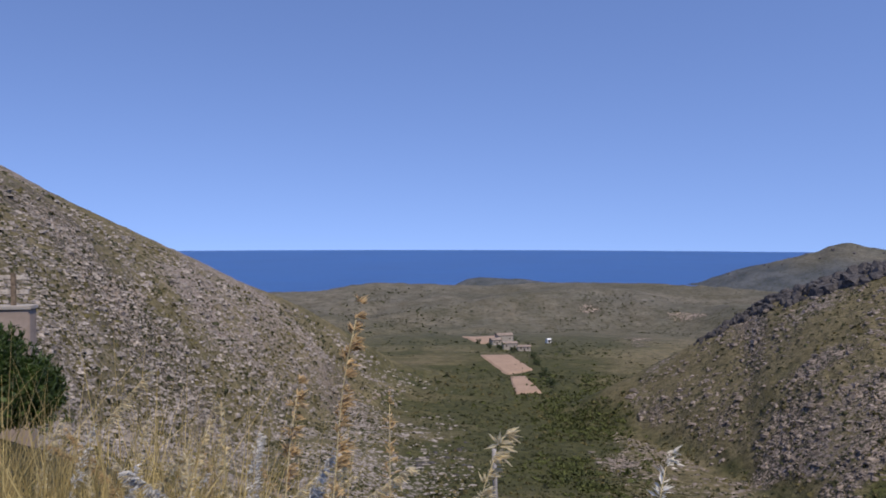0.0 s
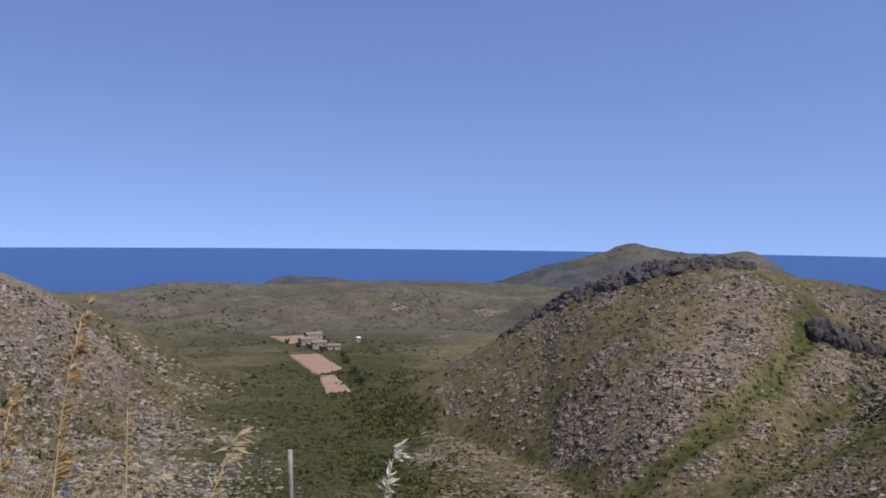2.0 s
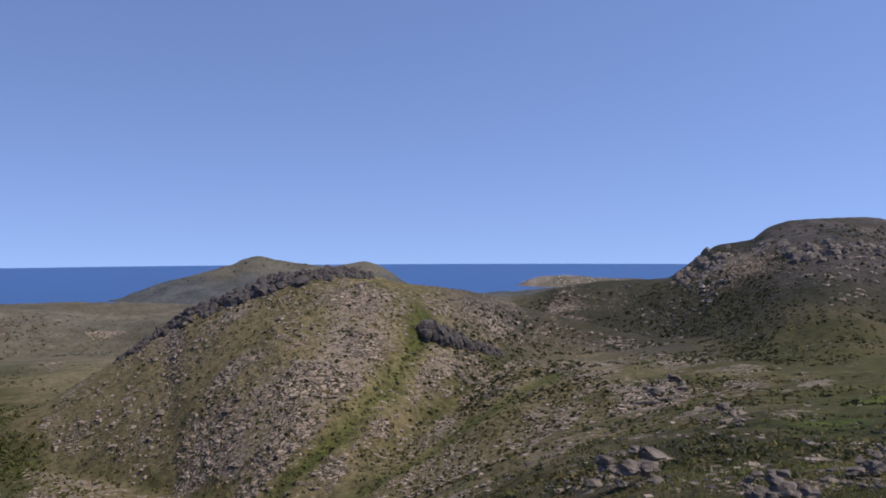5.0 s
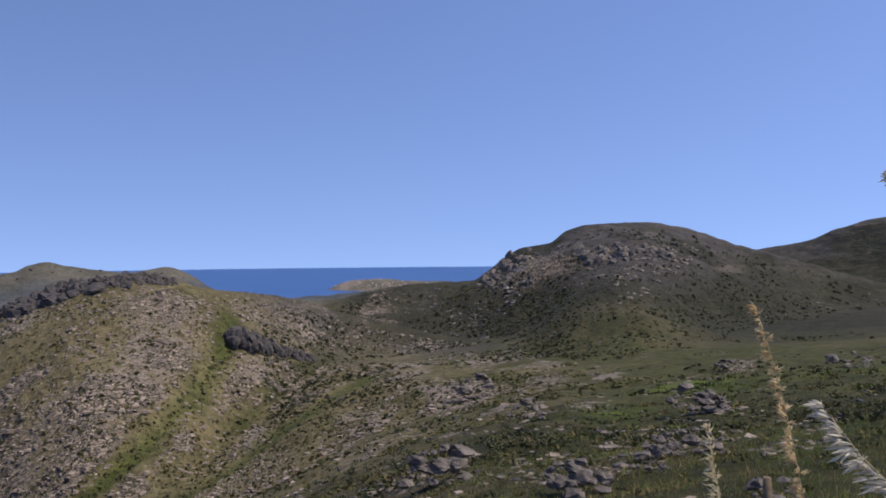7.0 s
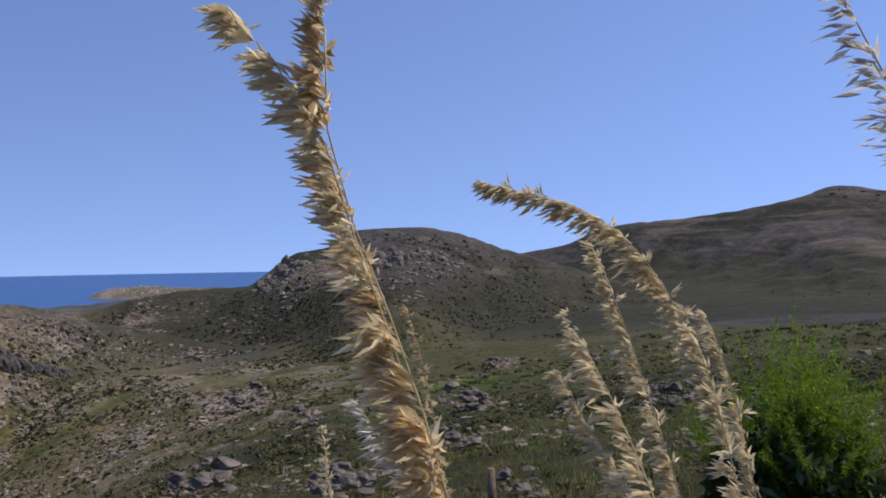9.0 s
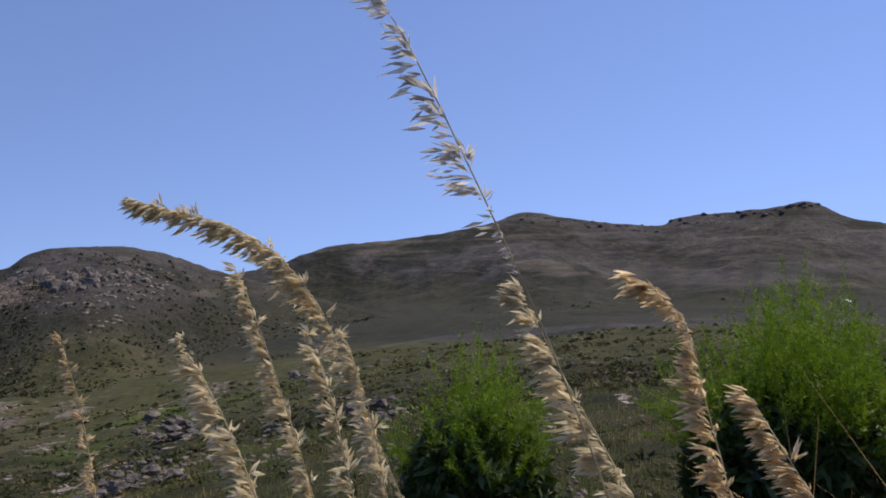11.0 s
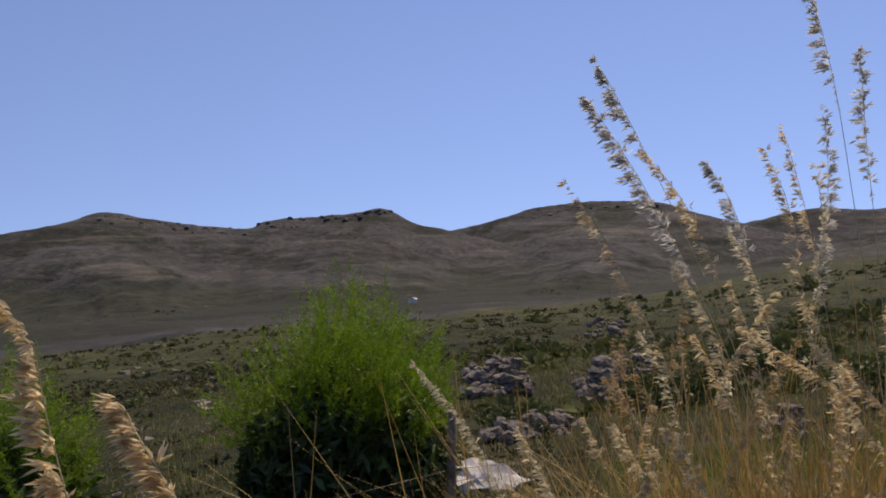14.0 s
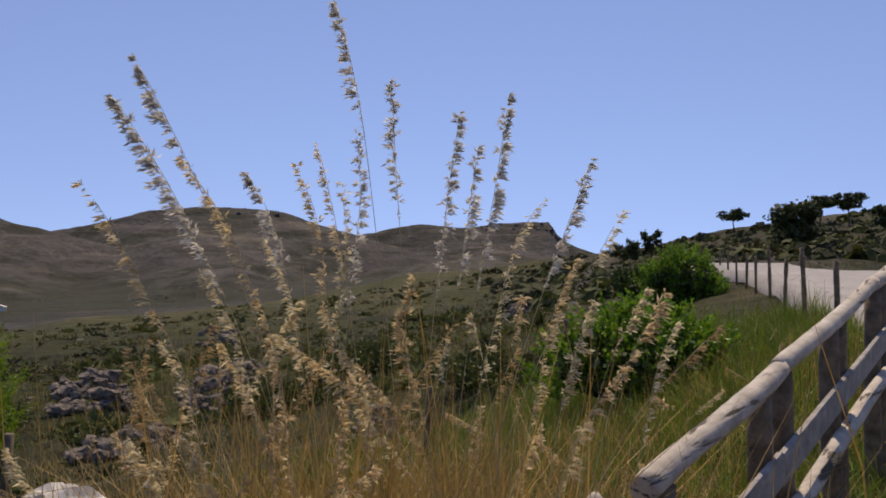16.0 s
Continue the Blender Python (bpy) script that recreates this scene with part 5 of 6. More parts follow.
def chaff(line, rng, density, lean, size=0.026):
    """Tufts of husks on short drooping branches along the head of a stalk; line runs from tip downwards."""
    seg = np.linalg.norm(np.diff(line, axis=0), axis=1)
    length = seg.sum()
    cum = np.concatenate(([0], np.cumsum(seg)))
    knots = max(6, int(length / 0.015))
    arms = 4
    s = np.repeat((np.arange(knots) + rng.uniform(0.1, 0.9, knots)) / knots * length, arms)
    s = np.clip(s + rng.normal(0, 0.011, len(s)), 0, length)
    c = np.stack([np.interp(s, cum, line[:, k]) for k in range(3)], -1)
    t = -np.stack([np.interp(s, cum, np.gradient(line[:, k], cum)) for k in range(3)], -1)
    t /= np.linalg.norm(t, axis=1, keepdims=True)
    turn = np.repeat(rng.normal(0, 0.5, knots), arms)
    side = lean[None] * 0.75 + np.stack((-lean[1] * turn, lean[0] * turn, 0 * turn), -1) + rng.normal(0, 0.5, (len(s), 3))
    side[:, 2] *= 0.3
    side /= np.linalg.norm(side, axis=1, keepdims=True)
    sp = s / length
    full = np.repeat(rng.uniform(0.45, 1.25, knots) * np.where(rng.uniform(0, 1, knots) < 0.2, 0.15, 1.0), arms)
    reach = (0.006 + 0.032 * np.sin(np.pi * np.clip(sp * 0.9 + 0.03, 0, 1)) * full * rng.uniform(0.6, 1.1, len(s))) * min(1.0, 0.45 + length * 2.2)
    reach *= 0.55 + 0.33 * density
    k = max(3, int(round(4.2 * min(density, 2.3))))
    arm = side * 0.5 + t * 0.85
    arm /= np.linalg.norm(arm, axis=1, keepdims=True)
    u = (np.arange(k)[None] + rng.uniform(0, 1, (len(s), k)))[..., None] / k
    drop = np.array([0, 0, -0.75])
    low_gap = (np.repeat(rng.uniform(0, 1, knots), arms) < sstep(0.45, 1.1, sp))
    reach = np.where(low_gap, 0.15, 1.0) * reach
    p = c[:, None] + arm[:, None] * u * reach[:, None, None] + drop * u ** 2 * reach[:, None, None] + rng.normal(0, 0.0016, (len(s), k, 3))
    d = arm[:, None] * 0.9 + side[:, None] * 0.4 + drop * (0.25 + 0.95 * u) + rng.normal(0, 0.2, (len(s), k, 3))
    d /= np.linalg.norm(d, axis=-1, keepdims=True)
    w = np.cross(d, rng.normal(size=d.shape))
    w /= np.linalg.norm(w, axis=-1, keepdims=True) + 1e-9
    h = np.cross(d, w)
    ln = size * rng.uniform(0.7, 1.35, (len(s), k, 1)) * (np.where(low_gap, 0.35, 1.0) * np.clip(0.35 + full, 0.4, 1.0))[:, None, None]
    wd = ln * 0.105
    v = np.stack((p, p + d * ln * 0.4 + w * wd + h * wd * 0.5, p + d * ln, p + d * ln * 0.4 - w * wd + h * wd * 0.5, p + d * ln * 0.45 - h * wd * 0.6), 2)
    b = (np.arange(len(s) * k) * 5)[:, None]
    if size < 0.0212:
        return v[:, :, :4].reshape(-1, 3), np.concatenate((b // 5 * 4 + [0, 1, 2], b // 5 * 4 + [0, 2, 3]))
    f = np.concatenate((b + [0, 1, 4], b + [1, 2, 4], b + [2, 3, 4], b + [3, 0, 4]))
    return v.reshape(-1, 3), f


REED_COUNT = [0]


def reed(tip, mid, low, foot, head, density, tone):
    """One tall stalk of reed grass with its plume."""
    REED_COUNT[0] += 1
    rng = np.random.default_rng(500 + REED_COUNT[0])
    base = Vector((foot[0], foot[1], float(height(foot[0], foot[1])) - 0.01))
    names = {"straw": "straw coloured", "gold": "golden brown", "grey": "greyish straw", "brown": "brown", "white": "bleached white"}
    ob = thing("reed_stalk", base, "tall dry reed stalk with a %s drooping plume" % names[tone], "reed", "tall reeds at the viewpoint")
    line = spline((tuple(base), low, mid, tip), 48) - np.array(tuple(base))
    stem = part("stem", bar_mesh("stem", line[::2], np.linspace(0.0021, 0.0007, 24), STEM, 5), ob)
    small = tone == "grey" and low[2] > 1.3 and foot[1] < -1.5
    clump = foot[1] < -1.5
    head = head * 0.62 if small else head * 0.5 if clump else head
    top = line[12:][::-1]
    seg = np.concatenate(([0], np.cumsum(np.linalg.norm(np.diff(top, axis=0), axis=1))))
    top = top[seg <= seg[-1] * head + 0.004]
    lean = np.array((tip[0] - low[0], tip[1] - low[1], 0.0))
    lean = lean / (np.linalg.norm(lean) + 1e-6)
    v, f = chaff(top, rng, density * (2.4 if small else 0.8 if tone == "brown" else 1.0), lean, 0.021 if small else 0.0165 if tone == "brown" else 0.027 if density > 2.6 else 0.0215 if density > 1.2 else 0.0195)
    part("seed_head", mesh_from("seed_head", v, f, TONES[tone]), stem, "%s drooping plume" % names[tone])
    for k in range(2):
        a = rng.uniform(0, 2 * np.pi)
        out = np.array((math.cos(a), math.sin(a), 0))
        z = rng.uniform(0.1, 0.3)
        p = np.array([line[0] + (0, 0, z), line[0] + out * 0.10 + (0, 0, z + 0.30), line[0] + out * 0.28 + (0, 0, z + 0.36)])
        q = spline(p, 7)
        side = np.array((-math.sin(a), math.cos(a), 0))
        wd = np.linspace(0.004, 0.0006, 7)[:, None] * side
        vv = np.concatenate((q - wd, q + wd))
        i = np.arange(6)
        part("leaf", mesh_from("leaf", vv, np.stack((i, i + 1, i + 8, i + 7), -1), DRY_BLADE), ob)
    return ob


def blades(name, label, n, seed, mat, place, long, wide=0.004, droop=0.5, category="grass"):
    """A stand of grass blades; place gives n roots."""
    rng = np.random.default_rng(seed)
    x, y = place(rng, n)
    n = len(x)
    z = height(x, y) - 0.02
    root = np.stack((x, y, z), -1)
    a = rng.uniform(0, 2 * np.pi, n)
    out = np.stack((np.cos(a), np.sin(a), np.zeros(n)), -1)
    ln = rng.uniform(long[0], long[1], n)[:, None] * (0.65 + 0.7 * rng.uniform(0, 1, (n, 1)) ** 2)
    lean = rng.uniform(0.05, droop, n)[:, None]
    pts = []
    for t in (0.0, 0.55, 1.0):
        pts.append(root + out * ln * lean * t ** 1.8 + np.array([0, 0, 1.0]) * ln * (t - lean * 0.45 * t ** 2.4))
    b = rng.uniform(0, np.pi, n)
    side = np.stack((np.cos(b), np.sin(b), np.zeros(n)), -1) * wide
    v = np.stack([p + s * side for p, w in zip(pts, (0.9, 0.9, 0.12)) for s in (-w, w)], 1)
    f = np.array([(0, 1, 3, 2), (2, 3, 5, 4)])[None] + (np.arange(n) * 6)[:, None, None]
    ob = new(name, mesh_from(name, v.reshape(-1, 3), f.reshape(-1, 4), mat))
    return tagged(ob, label, category, kind="stuff")


def sector(lo, hi, near, far, clump=0.0, seed=0):
    def place(rng, n):
        az, r = rng.uniform(lo, hi, n), np.sqrt(rng.uniform(near ** 2, far ** 2, n))
        x, y = r * np.sin(np.radians(az)), r * np.cos(np.radians(az))
        if clump:
            keep = rng.uniform(0, 1, n) < sstep(-clump, clump, rough(x * 1.2, y * 1.2, seed, 3))
            x, y = x[keep], y[keep]
        free = (np.hypot(x, y) > 1.05) & (np.abs(x - road_x(y)) > 2.6) | (y > 0)
        return x[free], y[free]
    return place


def heap(x0, y0, sx, sy):
    def place(rng, n):
        x, y = rng.normal(x0, sx, n), rng.normal(y0, sy, n)
        k = np.hypot(x, y) > 1.15
        return x[k], y[k]
    return place


def tussocks(lo, hi, near, far, count, spread):
    """Roots gathered in round tussocks."""
    def place(rng, n):
        az, r = rng.uniform(lo, hi, count), np.sqrt(rng.uniform(near ** 2, far ** 2, count))
        i = rng.integers(0, count, n)
        x = r[i] * np.sin(np.radians(az[i])) + rng.normal(0, spread, n)
        y = r[i] * np.cos(np.radians(az[i])) + rng.normal(0, spread, n)
        free = (np.hypot(x, y) > 1.2) & ((np.abs(x - road_x(y)) > 2.6) | (y > 0))
        return x[free], y[free]
    return place


def shrub(place, wide, tall, shoots, leaves, mat, label, seed, leaf=(0.05, 0.008), upright=0.7, name="bush", group="bushes", taper=0.82):
    """A bush of leafy shoots on woody stems, its inner shade put into dark leaves."""
    rng = np.random.default_rng(seed)
    ob = thing(name, place, label, "bush", group)
    for k in range(5):
        a = k * 1.256 + rng.uniform(-0.4, 0.4)
        tip = (math.cos(a) * wide * 0.4, math.sin(a) * wide * 0.4, tall * 0.6)
        line = spline(((0, 0, -0.08), (tip[0] * 0.3, tip[1] * 0.3, tall * 0.25), tip), 8)
        part("stem", bar_mesh("stem", line, np.linspace(0.022, 0.006, 8), BARK, 6), ob)
    a = rng.uniform(0, 2 * np.pi, shoots)
    rho = np.sqrt(rng.uniform(0, 1, shoots))
    lump = 1 + 0.22 * np.sin(a * 3 + seed) + 0.15 * np.sin(a * 5 + 2 * seed)
    top = tall * np.sqrt(np.clip(1 - taper * rho ** 2.2, 0.05, 1)) * rng.uniform(0.62, 1.0, shoots)
    top *= 1 + 0.16 * np.sin(a * 2 + seed * 1.7) * rho + np.where(rng.uniform(0, 1, shoots) < 0.10, rng.uniform(0.0, 0.12, shoots), 0.0)
    end = np.stack((np.cos(a) * rho * wide * lump, np.sin(a) * rho * wide * lump, top), -1)
    length = rng.uniform(0.30, 0.6, shoots)[:, None] * tall
    d = end * [0.5, 0.5, 0] / wide + [0, 0, upright] + rng.normal(0, 0.18, (shoots, 3))
    d /= np.linalg.norm(d, axis=1, keepdims=True)
    start = end - d * length
    # upright bushes keep bright leaves high, above the half coloured as shade
    start[:, 2] = np.maximum(start[:, 2], tall * 0.46 if upright > 0.95 else 0.03)
    t = rng.uniform(0.0, 1.0, (shoots, leaves, 1))
    p = start[:, None] * (1 - t) + end[:, None] * t
    n = rng.normal(size=(shoots, leaves, 3))
    dd = d[:, None] * rng.uniform(0.3, 1.0, (shoots, leaves, 1)) + n * 0.6
    dd /= np.linalg.norm(dd, axis=-1, keepdims=True)
    w = np.cross(dd, rng.normal(size=(shoots, leaves, 3)))
    w /= np.linalg.norm(w, axis=-1, keepdims=True)
    ln = leaf[0] * rng.uniform(0.6, 1.3, (shoots, leaves, 1))
    wd = leaf[1] * rng.uniform(0.7, 1.2, (shoots, leaves, 1))
    v = np.stack((p, p + dd * ln * 0.5 + w * wd, p + dd * ln, p + dd * ln * 0.5 - w * wd), 2)
    me = mesh_from("foliage", v.reshape(-1, 3), np.arange(shoots * leaves * 4).reshape(-1, 4), mat)
    part("foliage", me, ob)
    # dark leaf flaps inside and low down, their colour standing for shade
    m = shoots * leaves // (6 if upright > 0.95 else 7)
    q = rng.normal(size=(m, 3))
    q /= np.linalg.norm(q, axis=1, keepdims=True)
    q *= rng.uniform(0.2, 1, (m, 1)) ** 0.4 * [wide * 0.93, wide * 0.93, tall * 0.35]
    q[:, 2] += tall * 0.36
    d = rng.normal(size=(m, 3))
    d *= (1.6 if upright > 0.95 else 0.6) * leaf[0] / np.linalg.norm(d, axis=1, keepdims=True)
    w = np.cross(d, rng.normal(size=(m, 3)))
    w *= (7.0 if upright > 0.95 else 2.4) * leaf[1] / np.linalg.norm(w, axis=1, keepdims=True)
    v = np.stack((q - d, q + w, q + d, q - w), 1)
    part("shade_core", mesh_from("shade_core", v.reshape(-1, 3), np.arange(m * 4).reshape(-1, 4), DARKLEAF), ob, "dark inner leaves coloured as the bush's shade")
    return ob


def pine(place, tall, wide, seed, label, flat=0.5, bare=0.45, clumps=26):
    """A pine with a tapered trunk, limbs and an uneven crown of needle clumps."""
    rng = np.random.default_rng(seed)
    ob = thing("pine_tree", place, label, "tree", "pines on the hill")
    bend = rng.normal(0, 0.05 * tall, 2)
    line = spline(((0, 0, -0.3), (bend[0], bend[1], tall * 0.45), (bend[0] * 1.6, bend[1] * 1.6, tall * 0.88)), 9)
    part("trunk", bar_mesh("trunk", line, np.linspace(0.035 * tall, 0.010 * tall, 9), BARK, 8), ob)
    cs = []
    for k in range(clumps):
        a, q = rng.uniform(0, 2 * np.pi), math.sqrt(rng.uniform(0, 1))
        z = tall * (bare + (1 - bare) * rng.uniform(0.05, 0.95))
        edge = math.sqrt(max(0.08, 1 - ((z / tall - (bare + 0.6 * (1 - bare))) / (0.75 * (1 - bare))) ** 2))
        cs.append((math.cos(a) * q * wide * 0.5 * edge + bend[0], math.sin(a) * q * wide * 0.5 * edge + bend[1], z))
    for c in cs[:6]:
        z0 = tall * rng.uniform(bare * 0.8, 0.75)
        p0 = np.array([np.interp(z0, line[:, 2], line[:, j]) for j in range(3)])
        part("limb", bar_mesh("limb", spline((p0, (p0 + c) / 2 + (0, 0, 0.05 * tall), c), 6), np.linspace(0.012 * tall, 0.004 * tall, 6), BARK, 5), ob)
    cs = np.array(cs)
    n = 60
    off = rng.normal(0, 1, (len(cs), n, 3)) * [0.085 * wide, 0.085 * wide, 0.085 * wide * flat]
    p = cs[:, None] + off
    u, w = rng.normal(size=p.shape), rng.normal(size=p.shape)
    s = 0.028 * tall + 0.10
    u, w = u / np.linalg.norm(u, axis=-1, keepdims=True) * s, w / np.linalg.norm(w, axis=-1, keepdims=True) * s * 0.7
    v = np.stack((p - u, p - w, p + u, p + w), 2)
    part("crown", mesh_from("crown", v.reshape(-1, 3), np.arange(len(cs) * n * 4).reshape(-1, 4), PINE_LEAF), ob)
    return ob


def pine_to(az, dist, el, wide, *rest, **more):
    """A pine whose top stands at this angle of sight."""
    p = ground_at(az, dist)
    return pine(p, max(1.5, EYE + dist * math.tan(radians(el)) - p.z), wide, *rest, **more)


# tall stalks of reed grass round the viewpoint
reed((1.878, -2.004, 2.276), (1.879, -2.081, 2.074), (1.871, -2.165, 1.632), (1.85, -2.40), 0.33, 1.0, "grey")
reed((2.308, -1.661, 2.125), (2.281, -1.775, 1.915), (2.187, -1.940, 1.484), (1.94, -2.34), 0.36, 0.9, "grey")
reed((2.129, -1.491, 1.967), (2.089, -1.606, 1.780), (2.025, -1.711, 1.535), (1.73, -2.11), 0.55, 0.9, "grey")
reed((2.074, -1.383, 1.740), (2.045, -1.443, 1.643), (1.995, -1.521, 1.454), (1.70, -1.92), 0.9, 0.9, "gold")
reed((2.170, -1.937, 1.827), (2.141, -1.986, 1.725), (2.093, -2.044, 1.433), (1.92, -2.26), 0.4, 0.8, "grey")
reed((2.025, -2.080, 1.904), (2.004, -2.131, 1.685), (1.972, -2.160, 1.416), (1.85, -2.27), 0.6, 0.9, "gold")
reed((1.974, -1.951, 1.833), (1.945, -2.001, 1.677), (1.930, -2.019, 1.487), (1.84, -2.13), 0.7, 1.0, "gold")
reed((2.028, -2.249, 1.982), (2.040, -2.276, 1.763), (2.060, -2.268, 1.568), (2.19, -2.23), 0.6, 0.7, "grey")
reed((2.015, -2.398, 2.149), (2.035, -2.439, 1.905), (2.035, -2.468, 1.645), (2.03, -2.60), 0.45, 0.9, "grey")
reed((1.852, -2.548, 2.059), (1.896, -2.556, 1.850), (1.927, -2.551, 1.626), (2.10, -2.53), 0.6, 1.0, "grey")
reed((1.738, -2.487, 1.929), (1.771, -2.490, 1.746), (1.797, -2.481, 1.569), (1.97, -2.42), 0.5, 0.8, "grey")
reed((1.643, -2.515, 2.082), (1.692, -2.530, 1.851), (1.747, -2.515, 1.551), (1.95, -2.47), 0.6, 1.0, "grey")
reed((1.373, -2.260, 1.731), (1.433, -2.232, 1.640), (1.471, -2.210, 1.477), (1.73, -2.06), 0.8, 0.8, "straw")
reed((1.322, -2.425, 1.848), (1.366, -2.419, 1.723), (1.430, -2.391, 1.535), (1.82, -2.23), 0.45, 0.7, "grey")
reed((1.196, -2.351, 1.698), (1.230, -2.340, 1.624), (1.289, -2.314, 1.522), (1.70, -2.02), 0.6, 0.7, "straw")
reed((2.168, -1.715, 1.842), (2.112, -1.815, 1.674), (2.009, -1.893, 1.177), (1.81, -2.04), 0.75, 1.2, "gold")
reed((1.957, -1.794, 1.491), (1.912, -1.826, 1.314), (1.864, -1.823, 1.087), (1.68, -1.81), 0.9, 1.0, "gold")
reed((1.744, -2.183, 1.519), (1.764, -2.159, 1.376), (1.713, -2.169, 1.175), (1.47, -2.22), 0.7, 1.6, "gold")
reed((1.368, -2.424, 1.574), (1.421, -2.391, 1.411), (1.446, -2.356, 1.226), (1.58, -2.18), 0.9, 1.0, "gold")
reed((2.043, -1.689, 1.538), (1.995, -1.743, 1.418), (1.938, -1.772, 1.200), (1.69, -1.91), 0.8, 0.9, "straw")
reed((2.035, -1.572, 1.368), (1.998, -1.606, 1.271), (1.951, -1.621, 1.109), (1.68, -1.72), 0.7, 0.8, "straw")
reed((1.893, -2.038, 1.789), (1.889, -2.058, 1.613), (1.901, -2.047, 1.487), (2.00, -1.95), 0.8, 0.9, "straw")
reed((2.094, -1.944, 1.631), (2.050, -1.993, 1.485), (2.017, -2.008, 1.291), (1.85, -2.09), 0.7, 0.8, "straw")
reed((1.095, -2.466, 1.407), (1.132, -2.442, 1.304), (1.151, -2.415, 1.175), (1.30, -2.21), 0.6, 0.6, "straw")
reed((1.169, 0.088, 1.786), (1.213, 0.028, 1.669), (1.232, -0.052, 1.492), (1.32, -0.35), 0.22, 0.9, "grey")
reed((1.282, -0.035, 1.528), (1.279, -0.073, 1.446), (1.256, -0.135, 1.333), (1.11, -0.43), 0.95, 1.95, "straw")
reed((1.385, -0.159, 1.542), (1.380, -0.210, 1.501), (1.367, -0.233, 1.404), (1.26, -0.41), 0.75, 1.65, "gold")
reed((1.456, -0.307, 1.400), (1.441, -0.335, 1.347), (1.412, -0.372, 1.272), (1.15, -0.67), 0.9, 2.1, "gold")
reed((0.961, 0.481, 1.723), (0.992, 0.445, 1.669), (1.019, 0.408, 1.546), (1.20, 0.15), 0.75, 1.7, "straw")
reed((0.999, 0.423, 1.754), (1.018, 0.438, 1.665), (1.041, 0.373, 1.442), (1.12, 0.14), 0.85, 2.4, "gold")
reed((2.080, 0.680, 1.690), (2.133, 0.453, 1.616), (2.095, 0.159, 1.120), (2.05, -0.14), 0.6, 2.8, "straw")
reed((1.439, 0.350, 1.470), (1.433, 0.301, 1.382), (1.411, 0.248, 1.273), (1.27, -0.05), 0.9, 1.65, "straw")
reed((1.532, 0.691, 1.334), (1.536, 0.645, 1.268), (1.541, 0.575, 1.201), (1.72, 0.40), 0.6, 1.3, "white")
reed((1.547, 0.222, 1.465), (1.542, 0.201, 1.412), (1.523, 0.173, 1.310), (1.39, -0.03), 0.8, 1.35, "straw")
reed((2.611, 1.094, 1.384), (2.606, 1.040, 1.206), (2.553, 0.955, 0.875), (2.47, 0.83), 0.9, 1.3, "gold")
reed((1.975, 1.004, 1.172), (1.964, 0.989, 1.106), (1.946, 0.966, 1.021), (1.83, 0.82), 0.7, 0.9, "straw")
reed((-0.142, 1.887, 1.427), (-0.164, 1.871, 1.318), (-0.179, 1.815, 1.105), (-0.22, 1.66), 0.95, 2.8, "brown")
reed((-0.240, 1.856, 1.297), (-0.251, 1.835, 1.211), (-0.255, 1.804, 1.109), (-0.28, 1.62), 0.9, 2.3, "brown")
reed((0.095, 1.757, 1.231), (0.074, 1.746, 1.186), (0.057, 1.730, 1.134), (-0.14, 1.54), 0.8, 1.5, "straw")
reed((0.330, 1.664, 1.236), (0.317, 1.657, 1.200), (0.307, 1.647, 1.158), (0.14, 1.49), 0.95, 0.6, "white")
reed((-0.103, 2.066, 1.241), (-0.102, 2.050, 1.168), (-0.099, 2.016, 1.048), (-0.09, 1.85), 0.6, 0.5, "brown")
reed((1.790, 0.384, 1.549), (1.787, 0.327, 1.391), (1.771, 0.260, 1.186), (1.84, 0.20), 0.85, 1.6, "straw")
reed((1.797, 0.216, 1.446), (1.783, 0.176, 1.333), (1.775, 0.150, 1.206), (1.85, 0.12), 0.85, 1.6, "straw")
reed((1.767, 0.438, 1.348), (1.759, 0.395, 1.269), (1.762, 0.331, 1.171), (1.84, 0.26), 0.85, 1.6, "straw")

def undergrowth(n, seed, spot, heights, tones, spread=0.35):
    """More stalks of the same grass, lower and closer together."""
    rng = np.random.default_rng(seed)
    for k in range(n):
        x, y = spot(rng)
        lean = rng.normal(0, 0.27, 2)
        h = rng.uniform(*heights)
        g = float(height(x, y))
        tip = (x + lean[0], y + lean[1], g + h)
        mid = (x + lean[0] * 0.62, y + lean[1] * 0.62, g + h * 0.86)
        low = (x + lean[0] * 0.35, y + lean[1] * 0.35, g + h * 0.66)
        reed(tip, mid, low, (x, y), rng.uniform(0.3, 0.7), rng.uniform(0.9, 1.5), tones[k % len(tones)])


def bearing_spot(lo, hi, near, far):
    def spot(rng):
        p = at(rng.uniform(lo, hi), rng.uniform(near, far))
        return p.x, p.y
    return spot


undergrowth(30, 811, bearing_spot(126, 152, 2.4, 3.2), (0.8, 1.45), ("brown", "gold", "brown", "straw"))
undergrowth(30, 815, bearing_spot(124, 150, 2.3, 3.0), (1.15, 1.6), ("gold", "brown", "straw"))
undergrowth(18, 812, bearing_spot(148, 166, 2.8, 5.5), (0.6, 1.0), ("brown", "gold"))
undergrowth(46, 813, bearing_spot(-30, -7, 2.5, 4.2), (0.8, 1.3), ("straw", "straw", "grey", "brown"))
undergrowth(16, 814, bearing_spot(-9, 2, 2.2, 3.2), (0.6, 1.0), ("straw", "brown"))

